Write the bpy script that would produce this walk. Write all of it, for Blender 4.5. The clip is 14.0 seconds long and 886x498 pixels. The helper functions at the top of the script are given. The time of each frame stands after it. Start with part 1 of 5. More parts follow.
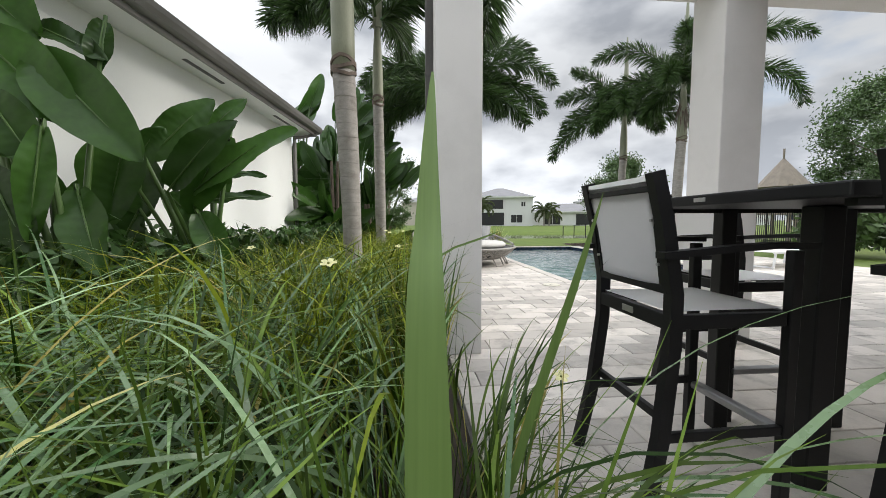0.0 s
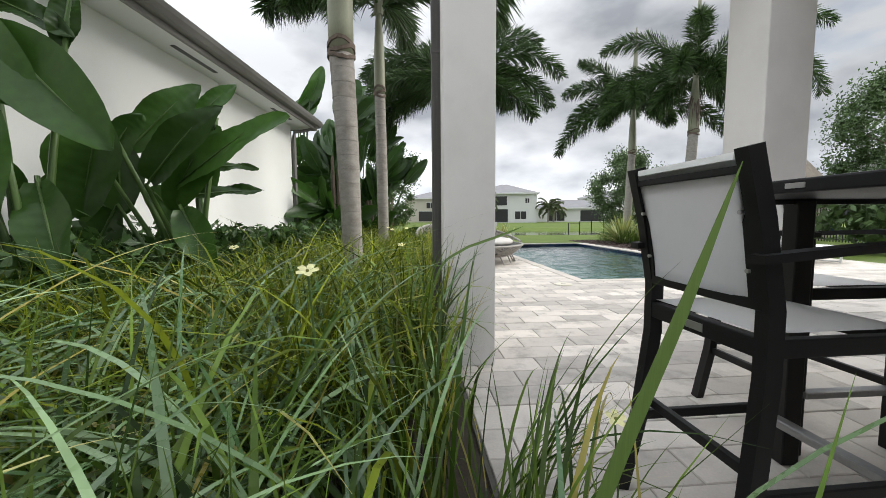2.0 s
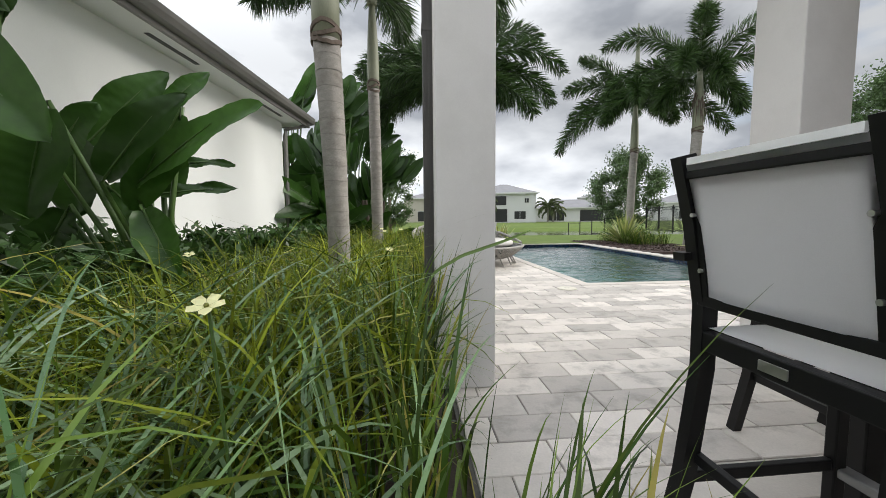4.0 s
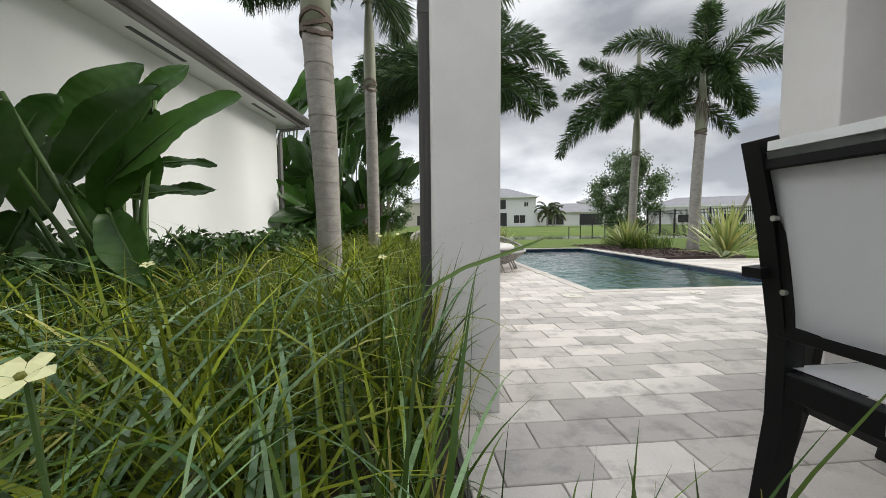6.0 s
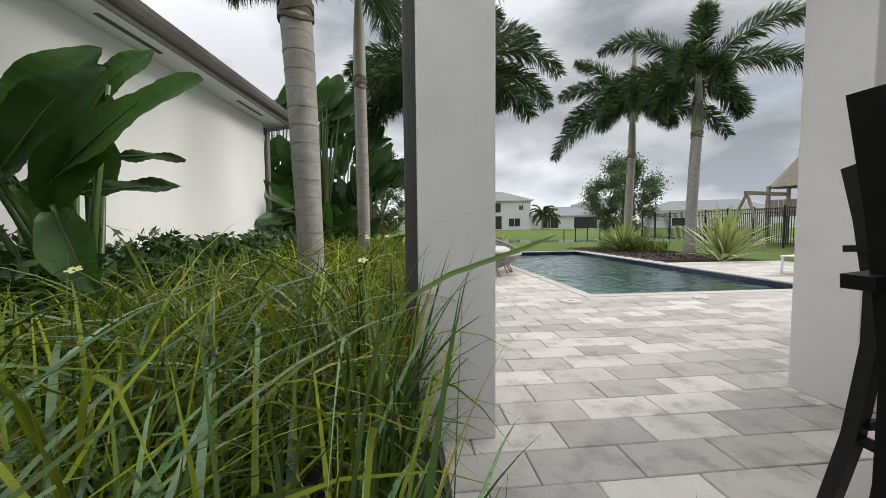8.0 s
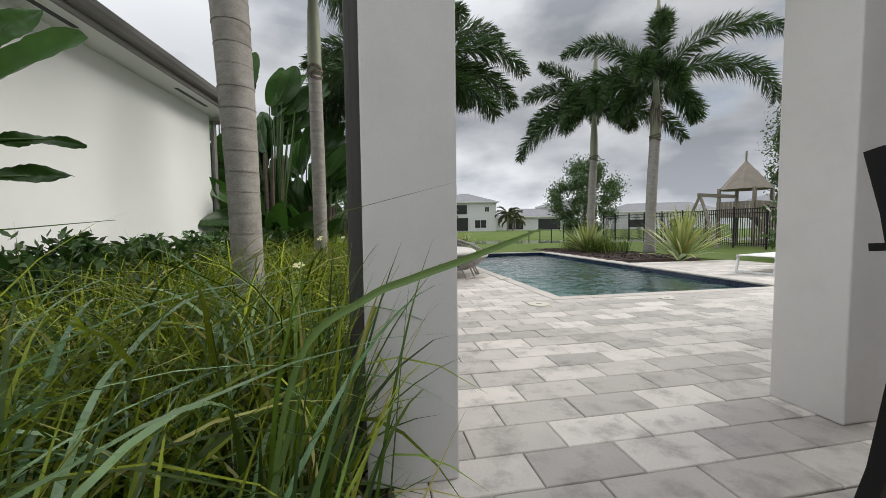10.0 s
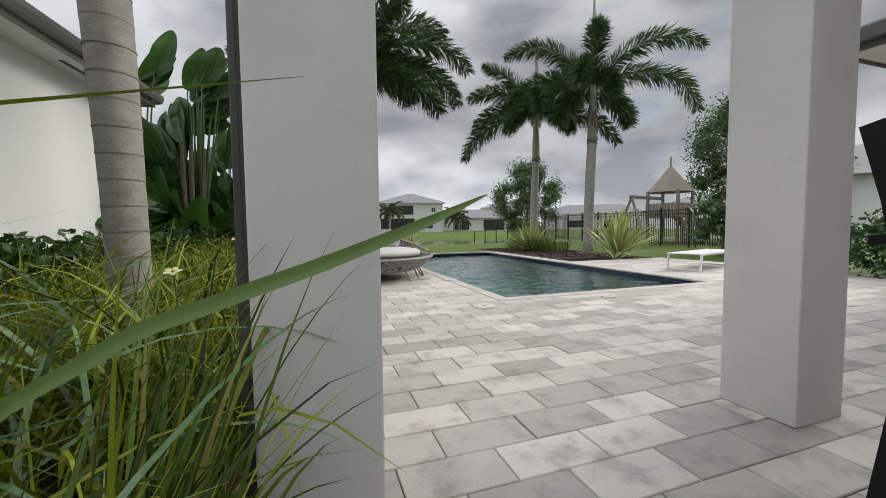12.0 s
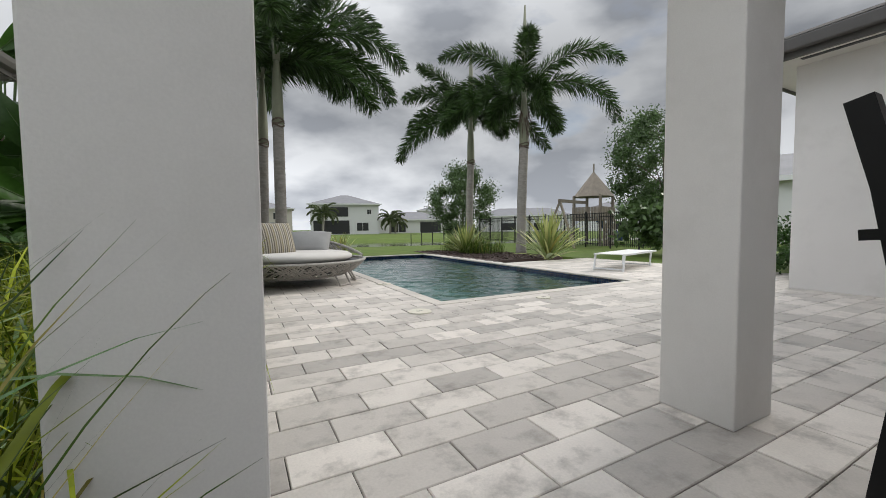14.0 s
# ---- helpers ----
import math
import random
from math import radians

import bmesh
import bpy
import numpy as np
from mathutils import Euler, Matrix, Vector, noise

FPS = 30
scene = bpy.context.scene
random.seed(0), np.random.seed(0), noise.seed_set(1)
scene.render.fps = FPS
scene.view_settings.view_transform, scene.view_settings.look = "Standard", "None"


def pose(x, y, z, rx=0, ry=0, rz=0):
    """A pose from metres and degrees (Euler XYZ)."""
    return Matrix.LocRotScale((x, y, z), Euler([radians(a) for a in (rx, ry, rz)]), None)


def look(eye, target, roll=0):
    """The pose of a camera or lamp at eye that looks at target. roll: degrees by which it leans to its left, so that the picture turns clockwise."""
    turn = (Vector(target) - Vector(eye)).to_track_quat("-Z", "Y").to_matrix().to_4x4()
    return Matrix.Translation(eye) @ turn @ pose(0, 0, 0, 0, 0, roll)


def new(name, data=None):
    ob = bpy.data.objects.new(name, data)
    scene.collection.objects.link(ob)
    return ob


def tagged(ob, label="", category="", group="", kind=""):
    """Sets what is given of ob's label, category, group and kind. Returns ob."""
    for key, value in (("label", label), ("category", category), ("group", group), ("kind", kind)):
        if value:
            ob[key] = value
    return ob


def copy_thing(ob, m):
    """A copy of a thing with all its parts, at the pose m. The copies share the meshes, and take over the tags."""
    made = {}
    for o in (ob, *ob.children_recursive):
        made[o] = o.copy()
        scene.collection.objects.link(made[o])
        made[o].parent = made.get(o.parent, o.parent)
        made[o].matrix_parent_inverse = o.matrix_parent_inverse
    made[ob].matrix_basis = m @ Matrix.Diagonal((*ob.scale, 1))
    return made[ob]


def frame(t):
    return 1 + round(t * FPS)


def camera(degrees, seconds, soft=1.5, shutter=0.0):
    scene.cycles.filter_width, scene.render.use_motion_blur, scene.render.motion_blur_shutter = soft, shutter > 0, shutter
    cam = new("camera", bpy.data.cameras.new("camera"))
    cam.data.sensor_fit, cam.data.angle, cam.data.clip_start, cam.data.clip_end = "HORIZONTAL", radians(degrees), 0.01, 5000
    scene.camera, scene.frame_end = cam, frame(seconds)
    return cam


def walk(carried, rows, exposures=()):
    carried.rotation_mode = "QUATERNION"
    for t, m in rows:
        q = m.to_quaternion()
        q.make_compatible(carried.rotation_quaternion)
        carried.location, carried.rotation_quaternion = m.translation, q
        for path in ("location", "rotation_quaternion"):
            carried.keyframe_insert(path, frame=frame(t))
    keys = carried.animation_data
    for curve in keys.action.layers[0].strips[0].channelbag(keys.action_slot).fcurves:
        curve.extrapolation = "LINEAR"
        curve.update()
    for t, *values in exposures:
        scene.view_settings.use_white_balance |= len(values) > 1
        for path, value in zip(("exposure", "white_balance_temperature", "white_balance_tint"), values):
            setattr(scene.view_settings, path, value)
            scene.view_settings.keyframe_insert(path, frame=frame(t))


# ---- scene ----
cam = camera(98.2, 14.0, soft=0.6)
METRES, EYE, TILT, LEAN, TURN = 2.15, 1.05, 0.0, 0.0, 0.0
ROWS = [
    (0.0, 0.0, 0.0, 0.0, -0.01, -4.17, 0.15),
    (0.5, -0.0071, 0.0349, -0.0021, 0.11, -4.43, 0.18),
    (1.0, -0.0126, 0.0677, -0.0037, 0.19, -4.54, 0.28),
    (1.5, -0.0154, 0.107, -0.0042, 0.38, -4.56, 0.3),
    (2.0, -0.0165, 0.1516, -0.0045, 0.48, -4.63, 0.36),
    (2.5, -0.0146, 0.1924, -0.0036, 0.42, -4.66, 0.39),
    (3.0, -0.0092, 0.2372, -0.0037, 0.54, -4.66, 0.42),
    (3.5, -0.0004, 0.2749, -0.0009, 0.45, -4.68, 0.43),
    (6.0, 0.0031, 0.4315, -0.0006, 0.29, -4.04, 0.5),
    (6.5, 0.0025, 0.46, -0.0004, 0.21, -3.91, 0.47),
    (7.0, 0.0077, 0.4923, -0.0042, 0.15, -3.78, 0.47),
    (9.5, 0.04, 0.6554, -0.0182, -3.58, -3.33, 0.58),
    (10.0, 0.0508, 0.7005, -0.021, -5.38, -3.32, 0.61),
    (10.5, 0.0641, 0.7401, -0.0232, -7.22, -3.31, 0.63),
    (11.0, 0.0766, 0.7805, -0.0266, -8.91, -3.3, 0.73),
    (11.5, 0.0882, 0.8105, -0.0294, -11.14, -3.37, 0.62),
    (12.0, 0.103, 0.8454, -0.034, -13.28, -3.31, 0.63),
    (12.5, 0.1142, 0.8812, -0.0385, -15.29, -3.24, 0.69),
    (13.0, 0.1245, 0.9169, -0.043, -17.53, -3.24, 0.69),
    (13.5, 0.1417, 0.9463, -0.0449, -20.06, -3.14, 0.67),
    (14.0, 0.1592, 0.9659, -0.0437, -22.67, -3.04, 0.55),
]
walk(cam, [(t, pose(0, 0, EYE, TILT, LEAN, TURN) @ pose(METRES * x, METRES * y, METRES * z, 90 + pitch, roll, yaw)) for t, x, y, z, yaw, pitch, roll in ROWS],
     exposures=((0.0, 0.27), (3.5, 0.2), (6.5, 0.05), (9.5, -0.12), (11.5, -0.26), (12.5, -0.27), (14.0, -0.22)))

# ---------- light ----------
TH = 5.5
H = pose(0.32, 2.97, 0, 0, 0, TH)
SUN_EL, SUN_AZ = 33.0, 80.0

world = bpy.data.worlds.new("world")
scene.world = world
world.use_nodes = True


def build_world():
    nt = world.node_tree
    nt.nodes.clear()
    N = nt.nodes.new
    L = nt.links.new
    out = N("ShaderNodeOutputWorld")
    bg = N("ShaderNodeBackground")
    sky = N("ShaderNodeTexSky")
    sky.sky_type = 'NISHITA'
    sky.sun_disc = False
    sky.sun_elevation, sky.sun_rotation = radians(SUN_EL), radians(SUN_AZ)
    tc = N("ShaderNodeTexCoord")
    mp = N("ShaderNodeMapping")
    mp.inputs["Scale"].default_value = (1.0, 1.0, 2.6)
    L(tc.outputs["Generated"], mp.inputs["Vector"])
    n1 = N("ShaderNodeTexNoise")
    n1.inputs["Scale"].default_value = 2.3
    n1.inputs["Detail"].default_value = 7
    n1.inputs["Roughness"].default_value = 0.52
    n1.inputs["Distortion"].default_value = 0.25
    L(mp.outputs["Vector"], n1.inputs["Vector"])
    n2 = N("ShaderNodeTexNoise")
    n2.inputs["Scale"].default_value = 3.6
    n2.inputs["Detail"].default_value = 6
    n2.inputs["Roughness"].default_value = 0.47
    mp2 = N("ShaderNodeMapping")
    mp2.inputs["Scale"].default_value = (1.0, 1.0, 2.2)
    mp2.inputs["Location"].default_value = (3.1, 1.7, 0.4)
    L(tc.outputs["Generated"], mp2.inputs["Vector"])
    L(mp2.outputs["Vector"], n2.inputs["Vector"])
    cover = N("ShaderNodeValToRGB")
    cover.color_ramp.elements[0].position, cover.color_ramp.elements[1].position = 0.20, 0.34
    L(n1.outputs["Fac"], cover.inputs["Fac"])
    tone = N("ShaderNodeValToRGB")
    e = tone.color_ramp.elements
    e[0].position, e[0].color = 0.37, (3.9, 4.15, 4.6, 1)
    e[1].position, e[1].color = 0.59, (8.2, 8.45, 8.8, 1)
    L(n2.outputs["Fac"], tone.inputs["Fac"])
    mix = N("ShaderNodeMix")
    mix.data_type = 'RGBA'
    L(cover.outputs["Color"], mix.inputs["Factor"])
    L(sky.outputs["Color"], mix.inputs["A"])
    L(tone.outputs["Color"], mix.inputs["B"])
    sep = N("ShaderNodeSeparateXYZ")
    L(tc.outputs["Generated"], sep.inputs[0])
    lift = N("ShaderNodeMapRange")
    lift.interpolation_type = 'SMOOTHSTEP'
    lift.inputs["From Min"].default_value, lift.inputs["From Max"].default_value = 0.30, 0.95
    lift.inputs["To Min"].default_value, lift.inputs["To Max"].default_value = 0.92, 3.1
    L(sep.outputs["Z"], lift.inputs["Value"])
    bank = N("ShaderNodeMapRange")
    bank.inputs["From Min"].default_value, bank.inputs["From Max"].default_value = -0.55, 0.55
    bank.inputs["To Min"].default_value, bank.inputs["To Max"].default_value = 1.3, 0.86
    L(sep.outputs["X"], bank.inputs["Value"])
    both = N("ShaderNodeMath")
    both.operation = 'MULTIPLY'
    L(lift.outputs["Result"], both.inputs[0])
    L(bank.outputs["Result"], both.inputs[1])
    west = N("ShaderNodeMapRange")
    west.interpolation_type = 'SMOOTHSTEP'
    west.inputs["From Min"].default_value, west.inputs["From Max"].default_value = -1.0, -0.45
    west.inputs["To Min"].default_value, west.inputs["To Max"].default_value = 2.0, 1.0
    L(sep.outputs["X"], west.inputs["Value"])
    low = N("ShaderNodeMapRange")
    low.interpolation_type = 'SMOOTHSTEP'
    low.inputs["From Min"].default_value, low.inputs["From Max"].default_value = 0.0, 0.34
    low.inputs["To Min"].default_value, low.inputs["To Max"].default_value = 1.7, 0.92
    L(sep.outputs["Z"], low.inputs["Value"])
    m2 = N("ShaderNodeMath")
    m2.operation = 'MULTIPLY'
    L(west.outputs["Result"], m2.inputs[0])
    L(low.outputs["Result"], m2.inputs[1])
    m3 = N("ShaderNodeMath")
    m3.operation = 'MULTIPLY'
    L(both.outputs[0], m3.inputs[0])
    L(m2.outputs[0], m3.inputs[1])
    sc = N("ShaderNodeVectorMath")
    sc.operation = 'SCALE'
    L(mix.outputs["Result"], sc.inputs[0])
    L(m3.outputs[0], sc.inputs["Scale"])
    L(sc.outputs["Vector"], bg.inputs["Color"])
    bg.inputs["Strength"].default_value = 0.088
    L(bg.outputs["Background"], out.inputs["Surface"])


build_world()
sun = new("sun", bpy.data.lights.new("sun", "SUN"))
sun.data.energy, sun.data.angle, sun.data.color = 2.9, radians(28), (1.0, 0.96, 0.9)
sun.matrix_world = look((0, 0, 30), Vector((0, 0, 30)) - Vector((math.sin(radians(SUN_AZ)) * math.cos(radians(SUN_EL)), math.cos(radians(SUN_AZ)) * math.cos(radians(SUN_EL)), math.sin(radians(SUN_EL)))))


# ---------- materials ----------
def mat(name, base, rough=0.6, metal=0.0, var=0.12, scale=8.0, fine=60.0, bump=0.15, spec=0.5, dirt=None, dirt_amt=0.0, dirt_scale=1.5, rnd=0.0, island=0.0, trans=0.0, stretch=(1, 1, 1), vcol=False):
    """Two scales of tone, a stain colour, fine relief; rnd varies by object, island by loose piece."""
    m = bpy.data.materials.new(name)
    m.use_nodes = True
    nt = m.node_tree
    N, L = nt.nodes.new, nt.links.new
    b = nt.nodes["Principled BSDF"]
    b.inputs["Metallic"].default_value = metal
    b.inputs["Specular IOR Level"].default_value = spec
    tc = N("ShaderNodeTexCoord")
    mp = N("ShaderNodeMapping")
    mp.inputs["Scale"].default_value = stretch
    geo = N("ShaderNodeNewGeometry")
    L(geo.outputs["Position"], mp.inputs["Vector"])
    a = N("ShaderNodeTexNoise")
    a.inputs["Scale"].default_value, a.inputs["Detail"].default_value = scale, 5
    f = N("ShaderNodeTexNoise")
    f.inputs["Scale"].default_value, f.inputs["Detail"].default_value = fine, 4
    L(mp.outputs["Vector"], a.inputs["Vector"])
    L(mp.outputs["Vector"], f.inputs["Vector"])
    add = N("ShaderNodeMath")
    add.operation = 'ADD'
    L(a.outputs["Fac"], add.inputs[0])
    L(f.outputs["Fac"], add.inputs[1])
    val = N("ShaderNodeMapRange")
    val.inputs["From Min"].default_value, val.inputs["From Max"].default_value = 0.6, 1.4
    val.inputs["To Min"].default_value, val.inputs["To Max"].default_value = 1 - var, 1 + var
    L(add.outputs[0], val.inputs["Value"])
    last = val.outputs["Result"]
    for amount, node, sock in ((rnd, "ShaderNodeObjectInfo", "Random"), (island, "ShaderNodeNewGeometry", "Random Per Island")):
        if amount:
            o = N(node)
            r = N("ShaderNodeMapRange")
            r.inputs["To Min"].default_value, r.inputs["To Max"].default_value = 1 - amount, 1 + amount
            L(o.outputs[sock], r.inputs["Value"])
            mu = N("ShaderNodeMath")
            mu.operation = 'MULTIPLY'
            L(last, mu.inputs[0])
            L(r.outputs["Result"], mu.inputs[1])
            last = mu.outputs[0]
    hsv = N("ShaderNodeHueSaturation")
    hsv.inputs["Color"].default_value = (*base, 1)
    if vcol:
        at = N("ShaderNodeAttribute")
        at.attribute_name = "tint"
        L(at.outputs["Color"], hsv.inputs["Color"])
    L(last, hsv.inputs["Value"])
    col = hsv.outputs["Color"]
    if dirt:
        d = N("ShaderNodeTexNoise")
        d.inputs["Scale"].default_value, d.inputs["Detail"].default_value, d.inputs["Roughness"].default_value = dirt_scale, 8, 0.65
        L(geo.outputs["Position"], d.inputs["Vector"])
        dr = N("ShaderNodeMapRange")
        dr.inputs["From Min"].default_value, dr.inputs["From Max"].default_value = 0.5, 0.72
        dr.inputs["To Max"].default_value = dirt_amt
        L(d.outputs["Fac"], dr.inputs["Value"])
        mx = N("ShaderNodeMix")
        mx.data_type = 'RGBA'
        L(dr.outputs["Result"], mx.inputs["Factor"])
        L(col, mx.inputs["A"])
        mx.inputs["B"].default_value = (*dirt, 1)
        col = mx.outputs["Result"]
    L(col, b.inputs["Base Color"])
    rr = N("ShaderNodeMapRange")
    rr.inputs["To Min"].default_value, rr.inputs["To Max"].default_value = max(0.02, rough - 0.12), min(1, rough + 0.12)
    L(f.outputs["Fac"], rr.inputs["Value"])
    L(rr.outputs["Result"], b.inputs["Roughness"])
    if bump:
        bp = N("ShaderNodeBump")
        bp.inputs["Strength"].default_value, bp.inputs["Distance"].default_value = bump, min(0.01, 0.25 / fine)
        L(f.outputs["Fac"], bp.inputs["Height"])
        L(bp.outputs["Normal"], b.inputs["Normal"])
    if trans:
        out = nt.nodes["Material Output"]
        tr = N("ShaderNodeBsdfTranslucent")
        L(col, tr.inputs["Color"])
        ms = N("ShaderNodeMixShader")
        ms.inputs["Fac"].default_value = trans
        L(b.outputs["BSDF"], ms.inputs[1])
        L(tr.outputs["BSDF"], ms.inputs[2])
        L(ms.outputs["Shader"], out.inputs["Surface"])
    return m


M = dict(
    stucco=mat("white_stucco", (0.72, 0.70, 0.68), 0.85, var=0.05, scale=1.2, fine=160, bump=0.25, spec=0.25, dirt=(0.42, 0.40, 0.37), dirt_amt=0.25, dirt_scale=1.4),
    stucco_n=mat("neighbour_stucco", (0.80, 0.81, 0.79), 0.9, var=0.04, scale=0.8, fine=120, bump=0.2, spec=0.2, dirt=(0.5, 0.5, 0.47), dirt_amt=0.15, dirt_scale=0.6),
    soffit=mat("soffit_paint", (0.62, 0.60, 0.56), 0.8, var=0.05),
    # for unseen porch surfaces, with the porch's shade put into a dark colour
    porch_shade=mat("porch_shade_paint", (0.30, 0.27, 0.24), 0.8, var=0.1),
    gutter=mat("grey_gutter", (0.19, 0.18, 0.17), 0.5, 0.1, var=0.1, scale=3, bump=0.03),
    bronze=mat("bronze_aluminium", (0.075, 0.07, 0.066), 0.6, 0.0, var=0.1, scale=3, bump=0.03),
    roof=mat("roof_tile", (0.22, 0.21, 0.20), 0.8, var=0.2, scale=3, island=0.2, bump=0.3),
    paver=mat("travertine_paver", (0.56, 0.52, 0.475), 0.62, var=0.10, scale=6, fine=90, bump=0.25, spec=0.35, rnd=0.28, dirt=(0.19, 0.175, 0.155), dirt_amt=0.7, dirt_scale=4.5),
    paver_far=mat("travertine_paver_rest", (0.56, 0.52, 0.475), 0.62, var=0.10, scale=6, fine=90, bump=0.25, spec=0.35, island=0.22, dirt=(0.19, 0.175, 0.155), dirt_amt=0.5, dirt_scale=3.2),
    joint=mat("joint_sand", (0.10, 0.095, 0.085), 0.95, var=0.3, scale=20, bump=0.4),
    coping=mat("coping_stone", (0.54, 0.50, 0.45), 0.6, var=0.1, scale=5, fine=80, bump=0.2, rnd=0.08, dirt=(0.3, 0.28, 0.25), dirt_amt=0.3),
    tile=mat("blue_glass_tile", (0.012, 0.03, 0.075), 0.12, var=0.4, scale=30, island=0.5, bump=0.02),
    basin=mat("pool_plaster", (0.11, 0.21, 0.20), 0.6, var=0.08, scale=2, bump=0.05),
    soil=mat("dark_soil", (0.045, 0.035, 0.025), 0.95, var=0.4, scale=12, fine=90, bump=0.8),
    mulch=mat("dark_mulch", (0.055, 0.035, 0.028), 0.95, var=0.4, scale=10, island=0.5, bump=0.5),
    lawn=mat("lawn_green", (0.085, 0.128, 0.02), 0.8, var=0.35, scale=1.5, fine=40, bump=0.4, spec=0.2, dirt=(0.16, 0.17, 0.05), dirt_amt=0.4, dirt_scale=0.25),
    black=mat("black_powder_coat", (0.006, 0.006, 0.0065), 0.46, 0.0, var=0.2, scale=12, fine=200, bump=0.05, spec=0.3),
    sling=mat("light_grey_sling", (0.88, 0.88, 0.87), 0.75, var=0.04, scale=4, fine=500, bump=0.2, spec=0.2, trans=0.3),
    steel=mat("brushed_metal", (0.55, 0.55, 0.54), 0.35, 0.9, var=0.1),
    footbar=mat("worn_foot_bar", (0.33, 0.33, 0.33), 0.4, 0.8, var=0.15),
    wicker=mat("grey_wicker", (0.36, 0.345, 0.32), 0.7, var=0.25, scale=25, bump=0.3, island=0.15),
    cushion=mat("cream_cushion", (0.58, 0.56, 0.53), 0.9, var=0.05, scale=4, fine=300, bump=0.25, spec=0.15),
    grey_cover=mat("grey_cushion_cover", (0.30, 0.30, 0.295), 0.9, var=0.12, scale=6, fine=300, bump=0.25, spec=0.15),
    white=mat("white_metal", (0.75, 0.76, 0.77), 0.45, var=0.05, bump=0.03),
    trunk=mat("palm_trunk", (0.305, 0.285, 0.26), 0.9, var=0.28, scale=9, fine=70, bump=0.6, spec=0.15, dirt=(0.14, 0.12, 0.10), dirt_amt=0.55, dirt_scale=5, stretch=(1, 1, 2.5)),
    scar=mat("leaf_scar_bark", (0.24, 0.22, 0.20), 0.95, var=0.3, scale=20, bump=0.3),
    shaft=mat("palm_crownshaft", (0.24, 0.25, 0.175), 0.6, var=0.15, scale=6, fine=50, bump=0.15, stretch=(3, 3, 0.6)),
    husk=mat("dead_sheath", (0.13, 0.10, 0.08), 0.95, var=0.35, scale=15, bump=0.5),
    frond=mat("palm_frond", (0.05, 0.094, 0.026), 0.42, var=0.3, scale=3, fine=12, bump=0.0, spec=0.35, island=0.5, trans=0.2),
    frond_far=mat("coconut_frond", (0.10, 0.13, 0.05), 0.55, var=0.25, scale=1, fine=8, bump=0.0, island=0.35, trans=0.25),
    frond_y=mat("palm_frond_yellow", (0.16, 0.17, 0.03), 0.5, var=0.3, scale=3, fine=12, bump=0.0, island=0.3, trans=0.3),
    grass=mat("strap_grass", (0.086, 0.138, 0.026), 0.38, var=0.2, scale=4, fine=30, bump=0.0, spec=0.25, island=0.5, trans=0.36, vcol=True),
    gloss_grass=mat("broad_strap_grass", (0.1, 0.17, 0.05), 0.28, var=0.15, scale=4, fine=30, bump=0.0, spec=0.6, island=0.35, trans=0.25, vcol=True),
    bird=mat("big_leaf", (0.04, 0.098, 0.016), 0.36, var=0.25, scale=3, fine=18, bump=0.1, spec=0.34, rnd=0.4, trans=0.32, stretch=(1, 1, 1)),
    blade=mat("broad_blade", (0.15, 0.235, 0.065), 0.42, var=0.12, scale=6, fine=40, bump=0.0, spec=0.35, trans=0.3, stretch=(20, 1, 0.3)),
    rib=mat("leaf_rib", (0.065, 0.12, 0.03), 0.4, var=0.1, bump=0.0),
    hedge=mat("hedge_leaf", (0.042, 0.095, 0.02), 0.45, var=0.25, scale=4, bump=0.0, island=0.45, trans=0.2),
    leaf=mat("tree_leaf", (0.08, 0.135, 0.045), 0.5, var=0.25, scale=2, bump=0.0, island=0.45, trans=0.25),
    bark=mat("tree_bark", (0.14, 0.11, 0.085), 0.9, var=0.3, scale=10, bump=0.6),
    agave=mat("variegated_leaf", (0.42, 0.44, 0.15), 0.45, var=0.15, scale=3, bump=0.0, island=0.25, trans=0.2, vcol=True),
    flower=mat("pale_flower", (0.80, 0.78, 0.42), 0.6, var=0.08, bump=0.0, trans=0.3),
    wood=mat("weathered_wood", (0.24, 0.205, 0.165), 0.85, var=0.25, scale=6, fine=60, bump=0.4, rnd=0.15, stretch=(1, 1, 0.3)),
    blue=mat("blue_plastic", (0.01, 0.05, 0.30), 0.35, var=0.08, bump=0.02),
    house=mat("far_house_paint", (0.66, 0.66, 0.65), 0.85, var=0.05, scale=0.5, bump=0.05),
    house_b=mat("far_house_beige", (0.52, 0.48, 0.42), 0.85, var=0.05, scale=0.5, bump=0.05),
    dark=mat("dark_screen", (0.02, 0.02, 0.022), 0.4, var=0.2, bump=0.0),
    farroof=mat("far_roof", (0.20, 0.20, 0.21), 0.8, var=0.15, scale=1, bump=0.1),
    drainlid=mat("pale_plastic_lid", (0.60, 0.57, 0.48), 0.6, var=0.08, bump=0.05),
)


